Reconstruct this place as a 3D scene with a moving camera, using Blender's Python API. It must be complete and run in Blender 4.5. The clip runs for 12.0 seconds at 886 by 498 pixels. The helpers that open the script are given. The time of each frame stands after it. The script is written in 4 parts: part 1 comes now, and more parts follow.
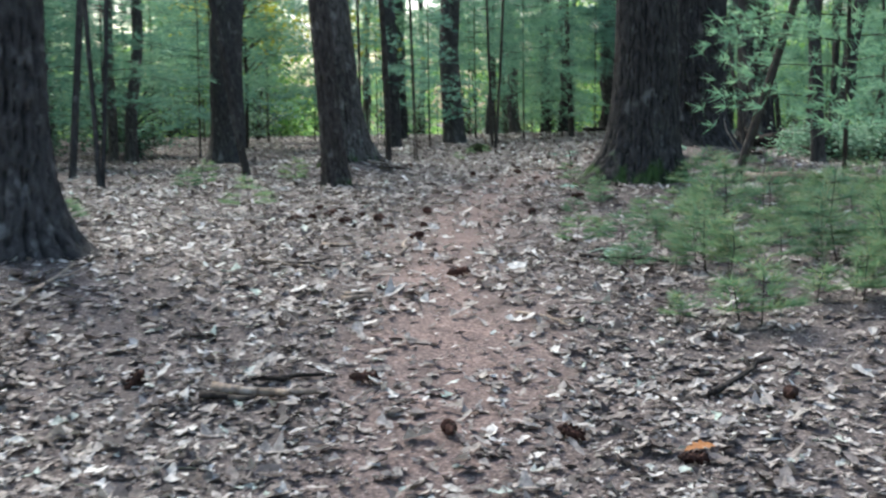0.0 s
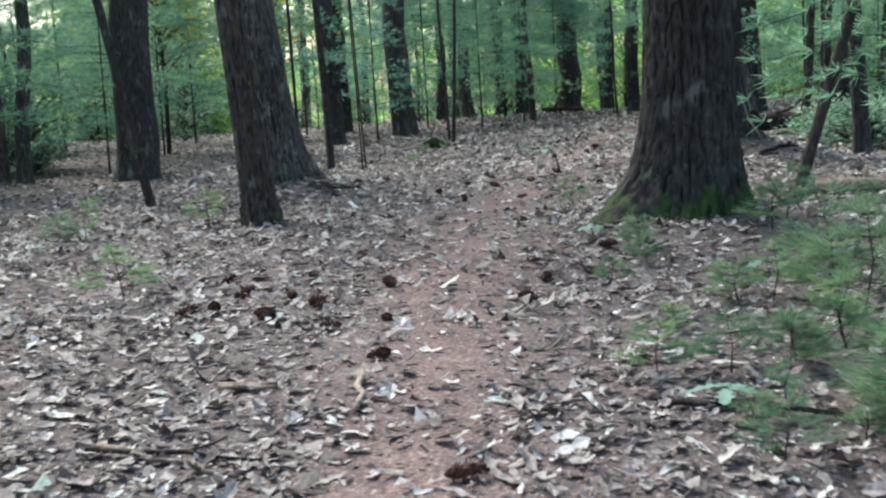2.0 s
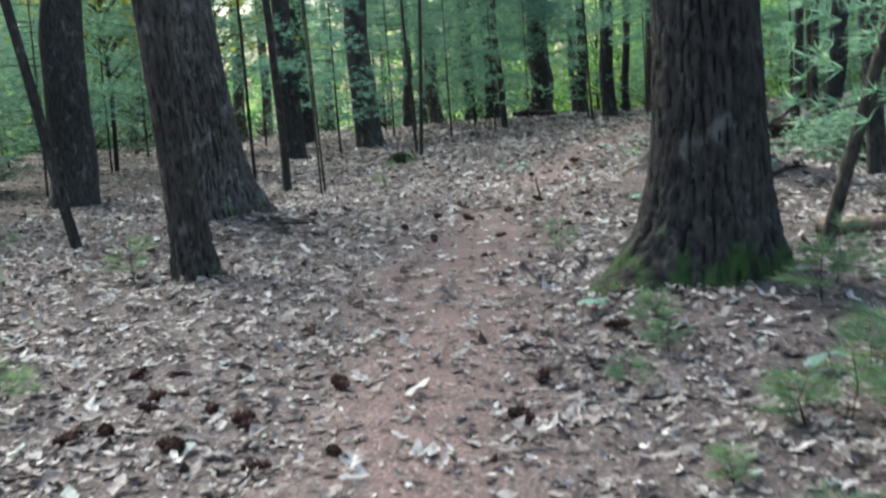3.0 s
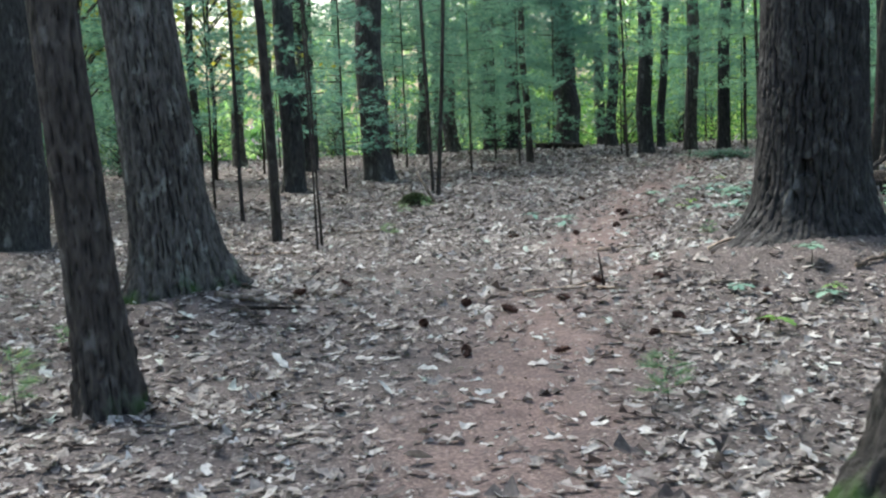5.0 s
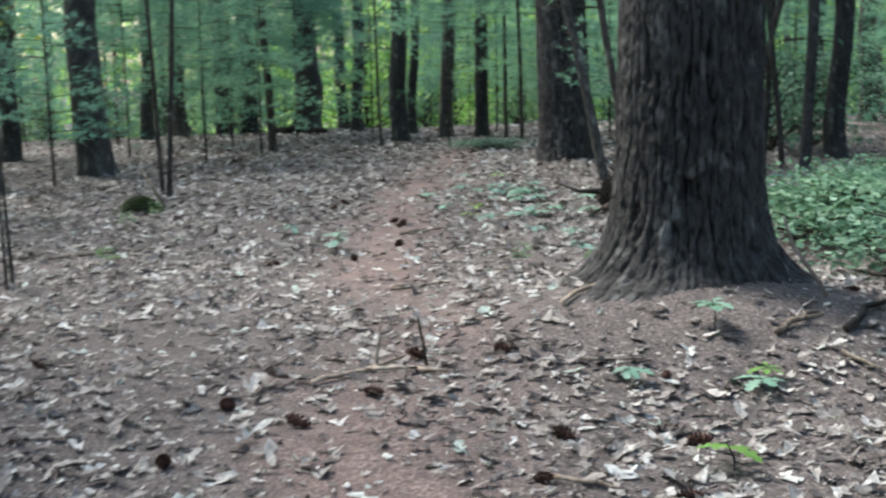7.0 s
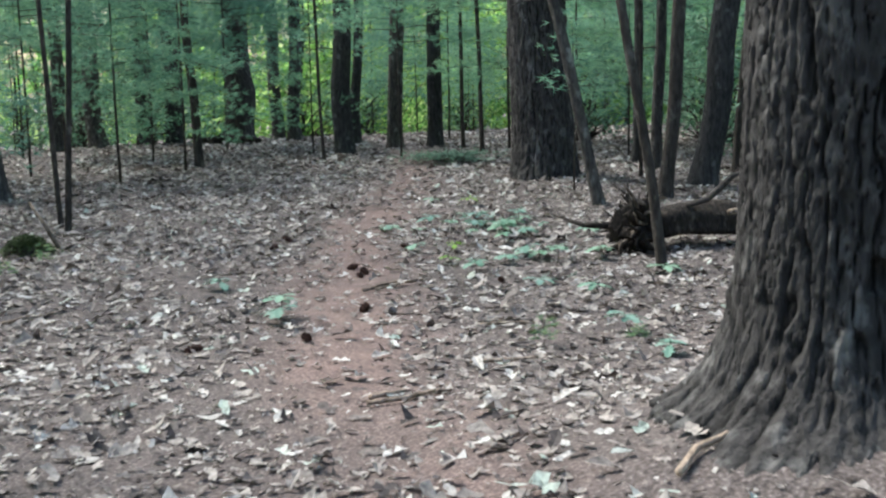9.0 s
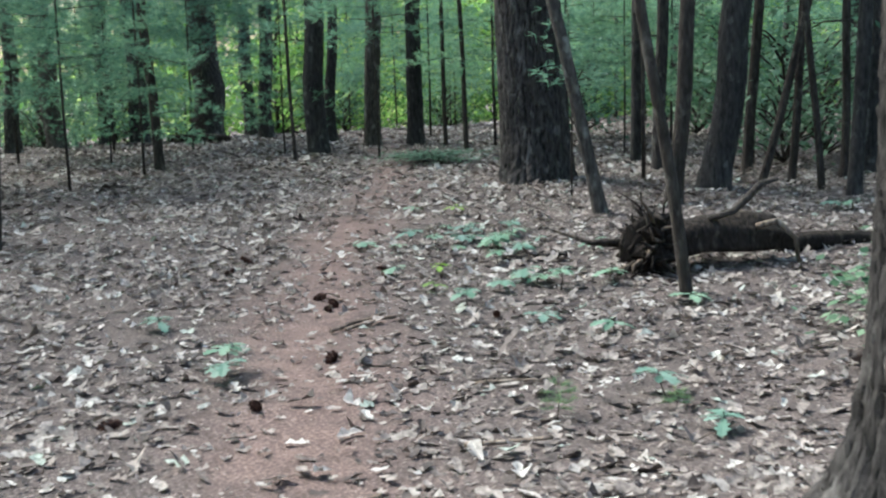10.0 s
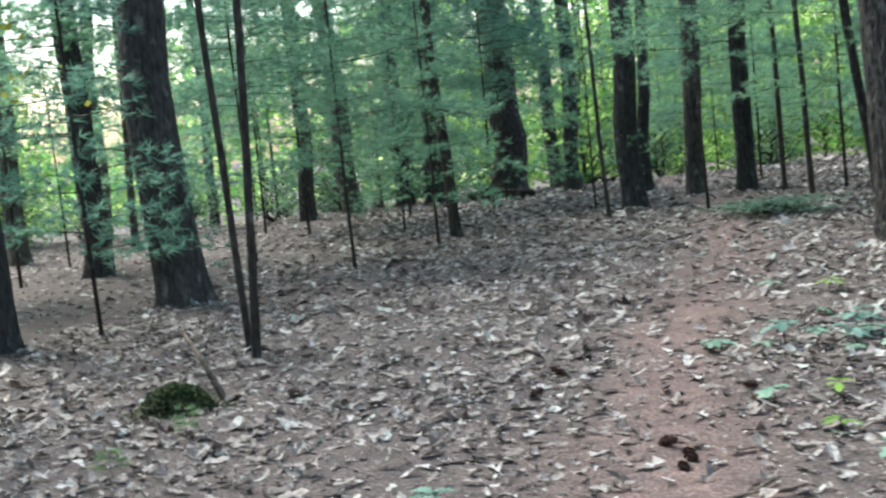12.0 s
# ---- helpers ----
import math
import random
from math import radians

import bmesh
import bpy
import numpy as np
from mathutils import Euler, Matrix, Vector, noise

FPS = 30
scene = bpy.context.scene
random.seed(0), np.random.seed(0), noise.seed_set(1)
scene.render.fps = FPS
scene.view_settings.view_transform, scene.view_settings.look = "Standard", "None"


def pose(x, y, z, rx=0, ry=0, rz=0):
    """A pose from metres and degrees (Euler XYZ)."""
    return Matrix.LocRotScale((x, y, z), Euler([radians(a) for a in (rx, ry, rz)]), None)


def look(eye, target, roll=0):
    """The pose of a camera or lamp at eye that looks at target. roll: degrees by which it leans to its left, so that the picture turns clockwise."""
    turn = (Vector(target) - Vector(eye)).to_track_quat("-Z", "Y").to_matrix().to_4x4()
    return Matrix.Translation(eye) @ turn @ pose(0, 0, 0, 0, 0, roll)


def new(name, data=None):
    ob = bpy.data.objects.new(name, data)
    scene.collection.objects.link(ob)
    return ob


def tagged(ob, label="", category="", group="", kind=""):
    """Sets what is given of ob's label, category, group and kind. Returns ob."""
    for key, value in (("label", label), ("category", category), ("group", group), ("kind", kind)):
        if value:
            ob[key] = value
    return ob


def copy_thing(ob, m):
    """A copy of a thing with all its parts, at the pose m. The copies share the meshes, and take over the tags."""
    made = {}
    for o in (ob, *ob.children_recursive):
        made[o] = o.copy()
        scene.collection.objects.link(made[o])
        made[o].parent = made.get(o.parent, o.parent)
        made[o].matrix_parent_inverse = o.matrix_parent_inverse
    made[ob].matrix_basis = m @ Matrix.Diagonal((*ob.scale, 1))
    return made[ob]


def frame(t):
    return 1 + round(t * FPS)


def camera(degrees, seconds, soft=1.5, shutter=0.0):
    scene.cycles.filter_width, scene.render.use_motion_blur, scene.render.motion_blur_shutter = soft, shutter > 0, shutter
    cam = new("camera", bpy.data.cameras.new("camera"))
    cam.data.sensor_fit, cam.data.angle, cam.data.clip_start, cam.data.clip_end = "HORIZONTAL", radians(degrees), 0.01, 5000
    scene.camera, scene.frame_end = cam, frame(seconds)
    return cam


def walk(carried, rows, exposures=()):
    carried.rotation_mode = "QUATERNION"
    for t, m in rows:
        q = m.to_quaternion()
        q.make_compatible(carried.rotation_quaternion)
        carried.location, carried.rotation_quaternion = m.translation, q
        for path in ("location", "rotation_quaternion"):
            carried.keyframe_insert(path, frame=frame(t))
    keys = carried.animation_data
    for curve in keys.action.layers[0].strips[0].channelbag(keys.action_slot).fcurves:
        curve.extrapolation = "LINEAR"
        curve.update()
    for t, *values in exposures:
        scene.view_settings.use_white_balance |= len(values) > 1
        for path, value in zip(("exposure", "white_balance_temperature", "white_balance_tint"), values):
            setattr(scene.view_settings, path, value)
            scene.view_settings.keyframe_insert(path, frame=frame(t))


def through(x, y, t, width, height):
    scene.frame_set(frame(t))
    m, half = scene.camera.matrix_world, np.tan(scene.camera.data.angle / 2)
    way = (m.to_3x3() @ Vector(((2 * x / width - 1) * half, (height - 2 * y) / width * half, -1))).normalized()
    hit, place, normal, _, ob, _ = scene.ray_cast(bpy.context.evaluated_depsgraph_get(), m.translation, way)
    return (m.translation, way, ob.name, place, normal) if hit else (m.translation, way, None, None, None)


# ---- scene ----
cam = camera(38.3, 12.0, soft=2.3, shutter=0.3)
PATH = [
    (0, (-0.001, -0.478, 1.541), (-0.003, 1.51, 1.316), -0.7),
    (0.5, (-0.043, 0.411, 1.547), (0.034, 2.392, 1.286), -2.9),
    (1, (-0.12, 1.284, 1.618), (-0.063, 3.266, 1.359), -0.4),
    (1.5, (-0.139, 2.164, 1.669), (-0.073, 4.151, 1.45), -5.0),
    (2, (-0.092, 3.054, 1.762), (-0.018, 5.036, 1.499), -3.4),
    (2.5, (-0.073, 3.905, 1.834), (0.038, 5.879, 1.528), -6.4),
    (3, (0.018, 4.678, 1.946), (0.139, 6.657, 1.677), -4.1),
    (3.2, (0.047, 4.991, 1.966), (0.148, 6.977, 1.749), -3.2),
    (4.8, (0.049, 7.488, 2.096), (0.176, 9.471, 1.865), -1.0),
    (5, (0.064, 7.796, 2.075), (0.177, 9.778, 1.838), -2.1),
    (5.5, (0.056, 8.62, 2.129), (0.173, 10.597, 1.855), 2.0),
    (6, (0.018, 9.333, 2.141), (0.264, 11.302, 1.891), -0.8),
    (6.5, (0.056, 10.073, 2.138), (0.453, 12.014, 1.865), 0.2),
    (7, (0.163, 10.821, 2.16), (0.691, 12.728, 1.875), -1.2),
    (7.2, (0.245, 11.107, 2.149), (0.815, 13.003, 1.867), -3.6),
    (8.8, (0.573, 13.475, 2.179), (1.193, 15.354, 1.882), -1.5),
    (9, (0.661, 13.767, 2.182), (1.289, 15.645, 1.896), -1.4),
    (9.5, (0.898, 14.547, 2.161), (1.558, 16.411, 1.861), -6.0),
    (10, (1.169, 15.303, 2.191), (1.823, 17.169, 1.891), -1.9),
    (10.5, (1.407, 16.042, 2.166), (2.098, 17.904, 1.931), -4.4),
    (11, (1.65, 16.876, 2.196), (2.198, 18.784, 1.95), -2.3),
    (11.5, (1.659, 17.612, 2.153), (2.009, 19.569, 1.934), -2.6),
    (12, (1.696, 18.028, 2.18), (1.89, 20.008, 1.979), -5.9),
]
walk(cam, [(t, look(eye, target, roll)) for t, eye, target, roll in PATH], exposures=[(0.0, 1.42, 6250, 4), (6.0, 1.54, 6250, 4), (10.0, 1.57, 6250, 4), (12.0, 1.75, 6250, 4)])

# ---- world and light ----
world = bpy.data.worlds.new("sky")
scene.world = world
world.use_nodes = True
wn = world.node_tree.nodes
sky = wn.new("ShaderNodeTexSky")
sky.sky_type = "NISHITA"
sky.sun_disc = False
SUN_UP, SUN_ROUND = radians(52), radians(-35)
sky.sun_elevation, sky.sun_rotation = SUN_UP, SUN_ROUND
sky.dust_density = 3.0
world.node_tree.links.new(sky.outputs[0], wn["Background"].inputs[0])
wn["Background"].inputs[1].default_value = 0.15
sun_data = bpy.data.lights.new("sun", "SUN")
sun_data.energy, sun_data.angle, sun_data.color = 2.6, radians(20), (1.0, 0.96, 0.9)
sun = new("sun", sun_data)
toward = Vector((math.sin(SUN_ROUND) * math.cos(SUN_UP), math.cos(SUN_ROUND) * math.cos(SUN_UP), math.sin(SUN_UP)))
sun.matrix_world = look(toward * 60, (0, 0, 0))


# ---- materials ----
def material(name, rough=0.85):
    m = bpy.data.materials.new(name)
    m.use_nodes = True
    b = m.node_tree.nodes["Principled BSDF"]
    b.inputs["Roughness"].default_value = rough
    b.inputs["Specular IOR Level"].default_value = 0.25
    return m, m.node_tree.nodes, m.node_tree.links, b


def ramp(nodes, stops):
    r = nodes.new("ShaderNodeValToRGB")
    while len(r.color_ramp.elements) < len(stops):
        r.color_ramp.elements.new(0.5)
    for e, (p, c) in zip(r.color_ramp.elements, stops):
        e.position, e.color = p, (*c, 1)
    return r


def noise_tex(nodes, links, scale, detail=4.0, stretch=(1, 1, 1), coords="Object"):
    tc, mp, n = nodes.new("ShaderNodeTexCoord"), nodes.new("ShaderNodeMapping"), nodes.new("ShaderNodeTexNoise")
    mp.inputs["Scale"].default_value = stretch
    n.inputs["Scale"].default_value, n.inputs["Detail"].default_value = scale, detail
    links.new(tc.outputs[coords], mp.inputs[0])
    links.new(mp.outputs[0], n.inputs["Vector"])
    return n


def mixed(nodes, links, factor, a, b, mode="MIX"):
    m = nodes.new("ShaderNodeMix")
    m.data_type, m.blend_type = "RGBA", mode
    for socket, value in ((m.inputs[0], factor), (m.inputs[6], a), (m.inputs[7], b)):
        if isinstance(value, (int, float)):
            socket.default_value = value
        elif isinstance(value, tuple):
            socket.default_value = (*value, 1)
        else:
            links.new(value, socket)
    return m.outputs[2]


def bumped(nodes, links, b, height, strength, distance):
    bp = nodes.new("ShaderNodeBump")
    bp.inputs["Strength"].default_value, bp.inputs["Distance"].default_value = strength, distance
    links.new(height, bp.inputs["Height"])
    links.new(bp.outputs[0], b.inputs["Normal"])


def bark_material(name, dark, light, patch, moss=0.0):
    m, n, l, b = material(name, 0.95)
    fine = noise_tex(n, l, 30, 8, (1, 1, 0.3))
    big = noise_tex(n, l, 2.2, 3, (1, 1, 0.5))
    spot = noise_tex(n, l, 9, 5, (1, 1, 0.6))
    base = ramp(n, [(0.3, dark), (0.7, light)])
    l.new(fine.outputs[0], base.inputs[0])
    lichen = ramp(n, [(0.58, (0, 0, 0)), (0.7, (1, 1, 1))])
    l.new(spot.outputs[0], lichen.inputs[0])
    col = mixed(n, l, lichen.outputs[0], base.outputs[0], patch)
    tone = ramp(n, [(0.3, (0.65, 0.62, 0.6)), (0.7, (1.1, 1.08, 1.05))])
    l.new(big.outputs[0], tone.inputs[0])
    col = mixed(n, l, 1.0, col, tone.outputs[0], "MULTIPLY")
    info = n.new("ShaderNodeObjectInfo")
    vary = ramp(n, [(0, (0.75, 0.75, 0.76)), (1, (1.15, 1.1, 1.06))])
    l.new(info.outputs["Random"], vary.inputs[0])
    col = mixed(n, l, 1.0, col, vary.outputs[0], "MULTIPLY")
    # cracks between plates: darker inner bark, plus crevice shade painted into the colour
    inner_shade = n.new("ShaderNodeAttribute")
    inner_shade.attribute_name = "furrow_dark"
    col = mixed(n, l, inner_shade.outputs["Fac"], col, (dark[0] * 0.35, dark[1] * 0.32, dark[2] * 0.3))
    if moss:
        tc, sep, sub, add = (n.new("ShaderNodeTexCoord"), n.new("ShaderNodeSeparateXYZ"), n.new("ShaderNodeMath"), n.new("ShaderNodeMath"))
        l.new(tc.outputs["Object"], sep.inputs[0])
        sub.operation, add.operation = "MULTIPLY_ADD", "ADD"
        sub.inputs[1].default_value, sub.inputs[2].default_value = -0.9, moss
        l.new(sep.outputs["Z"], sub.inputs[0])
        l.new(sub.outputs[0], add.inputs[0])
        l.new(spot.outputs[0], add.inputs[1])
        mr = ramp(n, [(0.55, (0, 0, 0)), (0.75, (1, 1, 1))])
        l.new(add.outputs[0], mr.inputs[0])
        col = mixed(n, l, mr.outputs[0], col, (0.04, 0.07, 0.02))
    l.new(col, b.inputs["Base Color"])
    bumped(n, l, b, fine.outputs[0], 0.9, 0.03)
    return m


def leaf_material(name, stops, through=0.4, rough=0.6, mottle=0.0):
    m, n, l, b = material(name, rough)
    geo = n.new("ShaderNodeNewGeometry")
    r = ramp(n, stops)
    l.new(geo.outputs["Random Per Island"], r.inputs[0])
    info = n.new("ShaderNodeObjectInfo")
    vary = ramp(n, [(0, (0.75, 0.8, 0.85)), (1, (1.2, 1.15, 1.0))])
    l.new(info.outputs["Random"], vary.inputs[0])
    col = mixed(n, l, 1.0, r.outputs[0], vary.outputs[0], "MULTIPLY")
    if mottle:
        blotch, vein = noise_tex(n, l, 38, 4), noise_tex(n, l, 140, 3)
        tone = ramp(n, [(0.3, (1 - mottle,) * 3), (0.7, (1 + mottle * 0.7,) * 3)])
        l.new(blotch.outputs[0], tone.inputs[0])
        col = mixed(n, l, 1.0, col, tone.outputs[0], "MULTIPLY")
        bumped(n, l, b, vein.outputs[0], 0.7, 0.006)
    l.new(col, b.inputs["Base Color"])
    if through:
        tr, mx = n.new("ShaderNodeBsdfTranslucent"), n.new("ShaderNodeMixShader")
        mx.inputs[0].default_value = through
        l.new(col, tr.inputs[0])
        l.new(b.outputs[0], mx.inputs[1])
        l.new(tr.outputs[0], mx.inputs[2])
        l.new(mx.outputs[0], n["Material Output"].inputs[0])
    return m


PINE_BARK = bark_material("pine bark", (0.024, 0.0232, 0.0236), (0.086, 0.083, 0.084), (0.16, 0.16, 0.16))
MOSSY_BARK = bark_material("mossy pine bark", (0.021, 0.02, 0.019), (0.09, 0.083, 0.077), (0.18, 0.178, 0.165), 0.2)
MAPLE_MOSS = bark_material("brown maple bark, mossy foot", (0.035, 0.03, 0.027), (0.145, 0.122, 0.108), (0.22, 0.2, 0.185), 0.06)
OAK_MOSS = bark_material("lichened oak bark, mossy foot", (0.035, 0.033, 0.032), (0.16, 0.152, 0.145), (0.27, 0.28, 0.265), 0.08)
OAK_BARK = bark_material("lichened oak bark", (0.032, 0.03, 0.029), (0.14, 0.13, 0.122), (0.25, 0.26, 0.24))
SAP_BARK = bark_material("sapling bark", (0.025, 0.022, 0.02), (0.085, 0.075, 0.068), (0.14, 0.135, 0.125))
DEAD_WOOD = bark_material("weathered dead wood", (0.09, 0.07, 0.055), (0.3, 0.25, 0.21), (0.36, 0.32, 0.28))
DARK_WOOD = bark_material("rotting dark wood", (0.011, 0.009, 0.008), (0.042, 0.034, 0.029), (0.1, 0.086, 0.072))
PALE_WOOD = bark_material("bare pale stick", (0.25, 0.2, 0.16), (0.5, 0.42, 0.35), (0.55, 0.5, 0.44))
CONE = bark_material("pine cone scales", (0.03, 0.016, 0.012), (0.12, 0.06, 0.045), (0.1, 0.06, 0.05))
MOSS = leaf_material("moss", [(0, (0.03, 0.045, 0.015)), (1, (0.07, 0.1, 0.03))], 0)
NEEDLES = leaf_material("white pine needles", [(0, (0.1, 0.215, 0.16)), (0.6, (0.195, 0.365, 0.265)), (1, (0.31, 0.5, 0.33))], 0.55)
NEEDLES_YOUNG = leaf_material("young pine needles", [(0, (0.11, 0.21, 0.12)), (0.7, (0.2, 0.33, 0.19)), (1, (0.38, 0.34, 0.19))], 0.45)
GREEN_LEAF = leaf_material("broad green leaves", [(0, (0.1, 0.23, 0.06)), (0.6, (0.24, 0.44, 0.12)), (1, (0.48, 0.62, 0.24))], 0.6)
YELLOW_LEAF = leaf_material("yellowing leaves", [(0, (0.2, 0.25, 0.04)), (1, (0.42, 0.4, 0.07))], 0.5)
TEAL_LEAF = leaf_material("blue-green oak seedling leaves", [(0, (0.09, 0.19, 0.14)), (0.6, (0.18, 0.31, 0.24)), (1, (0.34, 0.44, 0.37))], 0.25, 0.45)
BRIGHT_LEAF = leaf_material("bright lime seedling leaves", [(0, (0.13, 0.28, 0.05)), (1, (0.24, 0.4, 0.09))], 0.4)
LITTER = leaf_material("dry fallen leaves", [(0.0, (0.046, 0.035, 0.034)), (0.2, (0.13, 0.104, 0.099)), (0.42, (0.26, 0.222, 0.21)), (0.76, (0.345, 0.303, 0.286)),
                                             (0.965, (0.58, 0.548, 0.535)), (1.0, (0.33, 0.39, 0.35))], 0.1, 0.6, 0.5)
BUSH_LEAF = leaf_material("pale green bush leaves", [(0, (0.06, 0.13, 0.08)), (0.6, (0.12, 0.23, 0.15)), (1, (0.24, 0.36, 0.26))], 0.35)
RUST_LEAF = leaf_material("rust brown leaf", [(0, (0.3, 0.11, 0.03)), (1, (0.4, 0.16, 0.05))], 0.1)

GROUND, gn, gl, gb = material("forest floor of needles and soil", 1.0)
g_path = gn.new("ShaderNodeAttribute")
g_path.attribute_name = "worn"
g_fine, g_mid = noise_tex(gn, gl, 55, 6), noise_tex(gn, gl, 6, 5)
g_soil = ramp(gn, [(0.3, (0.04, 0.032, 0.031)), (0.55, (0.118, 0.098, 0.093)), (0.75, (0.27, 0.236, 0.226))])
g_duff = ramp(gn, [(0.3, (0.08, 0.057, 0.052)), (0.55, (0.178, 0.127, 0.115)), (0.75, (0.33, 0.257, 0.24))])
gl.new(g_fine.outputs[0], g_soil.inputs[0])
gl.new(g_fine.outputs[0], g_duff.inputs[0])
g_col = mixed(gn, gl, g_path.outputs["Fac"], g_soil.outputs[0], g_duff.outputs[0])
g_tone = ramp(gn, [(0.3, (0.72, 0.72, 0.72)), (0.7, (1.15, 1.12, 1.1))])
gl.new(g_mid.outputs[0], g_tone.inputs[0])
gl.new(mixed(gn, gl, 1.0, g_col, g_tone.outputs[0], "MULTIPLY"), gb.inputs["Base Color"])
bumped(gn, gl, gb, g_fine.outputs[0], 0.8, 0.02)


# ---- the lie of the land ----
GROUND_Y = (-60, -10, 0, 3, 5, 6.5, 8, 12, 18, 23, 30, 36, 44, 60, 120, 400)
GROUND_Z = (-0.6, -0.2, 0.0, 0.15, 0.36, 0.55, 0.61, 0.65, 0.62, 0.53, 0.57, 0.62, 0.5, -0.6, -3, -6)
MOUNDS = ((1.85, 11.1, 0.2, 1.1), (3.55, 17.45, 0.34, 1.2), (-1.15, 16.8, 0.16, 0.9), (7.3, 29.3, 0.14, 3.0), (-2.6, 7.2, 0.1, 0.9))
TRAIL_Y = (-10, 2, 9, 12, 14, 16, 18, 21, 25, 30, 36, 44)
TRAIL_X = (0.1, 0.12, 0.15, 0.45, 0.85, 1.4, 1.9, 2.5, 3.6, 5.6, 7.7, 9.0)


def land(x, y):
    z = float(np.interp(y, GROUND_Y, GROUND_Z))
    for cx, cy, up, r in MOUNDS:
        z += up * math.exp(-((x - cx) ** 2 + (y - cy) ** 2) / r ** 2)
    return z


def lumps(x, y):
    return 0.025 * noise.noise((x * 1.3, y * 1.3, 0)) + 0.012 * noise.noise((x * 4.1, y * 4.1, 3))


def worn(x, y):
    d = abs(x - float(np.interp(y, TRAIL_Y, TRAIL_X))) + 0.3 * noise.noise((x * 1.7, y * 1.1, 7)) + 0.12 * noise.noise((x * 5, y * 5, 9))
    patch = 0.5 + 0.9 * noise.noise((x * 0.9, y * 0.45, 11))
    return max(0.0, min(1.0, (0.75 - d) / 0.66)) * max(0.3, min(1.0, patch + 0.45))


def surface(x, y):
    return land(x, y) + lumps(x, y)


def spread(lo, hi, step, far):
    v = list(np.arange(lo, hi + 1e-6, step))
    a, b, s = lo, hi, step
    while b < far:
        s *= 1.35
        a, b = a - s, b + s
        v = [a] + v + [b]
    return v


def mesh_from(name, verts, faces, mat, smooth=True):
    me = bpy.data.meshes.new(name)
    me.from_pydata(verts, [], faces)
    me.materials.append(mat)
    if smooth:
        me.shade_smooth()
    return me


gx, gy = spread(-7, 12, 0.16, 500), spread(-3, 46, 0.16, 500)
gverts = [(x, y, surface(x, y)) for y in gy for x in gx]
W = len(gx)
gfaces = [(j * W + i, j * W + i + 1, (j + 1) * W + i + 1, (j + 1) * W + i) for j in range(len(gy) - 1) for i in range(W - 1)]
gme = mesh_from("ground", gverts, gfaces, GROUND)
att = gme.attributes.new("worn", "FLOAT", "POINT")
att.data.foreach_set("value", [worn(x, y) if -6 < x < 13 and -8 < y < 46 else 0.0 for x, y, z in gverts])
ground = tagged(new("ground", gme), "brown forest floor with a worn reddish needle trail", "ground", kind="structure")


# ---- building helpers ----
def part(name, data, parent, label=""):
    ob = new(name, data)
    ob.parent = parent
    return tagged(ob, label)


def thing(name, x, y, z, label, category, group="", kind=""):
    ob = new(name)
    ob.location = (x, y, z)
    ob.empty_display_size = 0.1
    return tagged(ob, label, category, group, kind)


def tube(points, radii, seg=8, wobble=0.0, seed=0.0):
    """Vertices and faces of a tapering limb along points, closed at its end."""
    verts, faces = [], []
    pts = [Vector(p) for p in points]
    for i, p in enumerate(pts):
        way = (pts[min(i + 1, len(pts) - 1)] - pts[max(i - 1, 0)]).normalized()
        side = way.cross(Vector((0.3, 0.9, 0.2))).normalized()
        up = side.cross(way)
        for k in range(seg):
            a = 2 * math.pi * k / seg
            r = radii[i] * (1 + wobble * noise.noise((math.cos(a) * 1.5 + seed, math.sin(a) * 1.5, i * 0.7)))
            verts.append(tuple(p + side * (r * math.cos(a)) + up * (r * math.sin(a))))
        if i:
            o = (i - 1) * seg
            faces += [(o + k, o + (k + 1) % seg, o + seg + (k + 1) % seg, o + seg + k) for k in range(seg)]
    faces.append(tuple(range((len(pts) - 1) * seg, len(pts) * seg)))
    faces.append(tuple(reversed(range(seg))))
    return verts, faces


def joined(pieces):
    verts, faces = [], []
    for v, f in pieces:
        o = len(verts)
        verts += v
        faces += [tuple(i + o for i in q) for q in f]
    return verts, faces


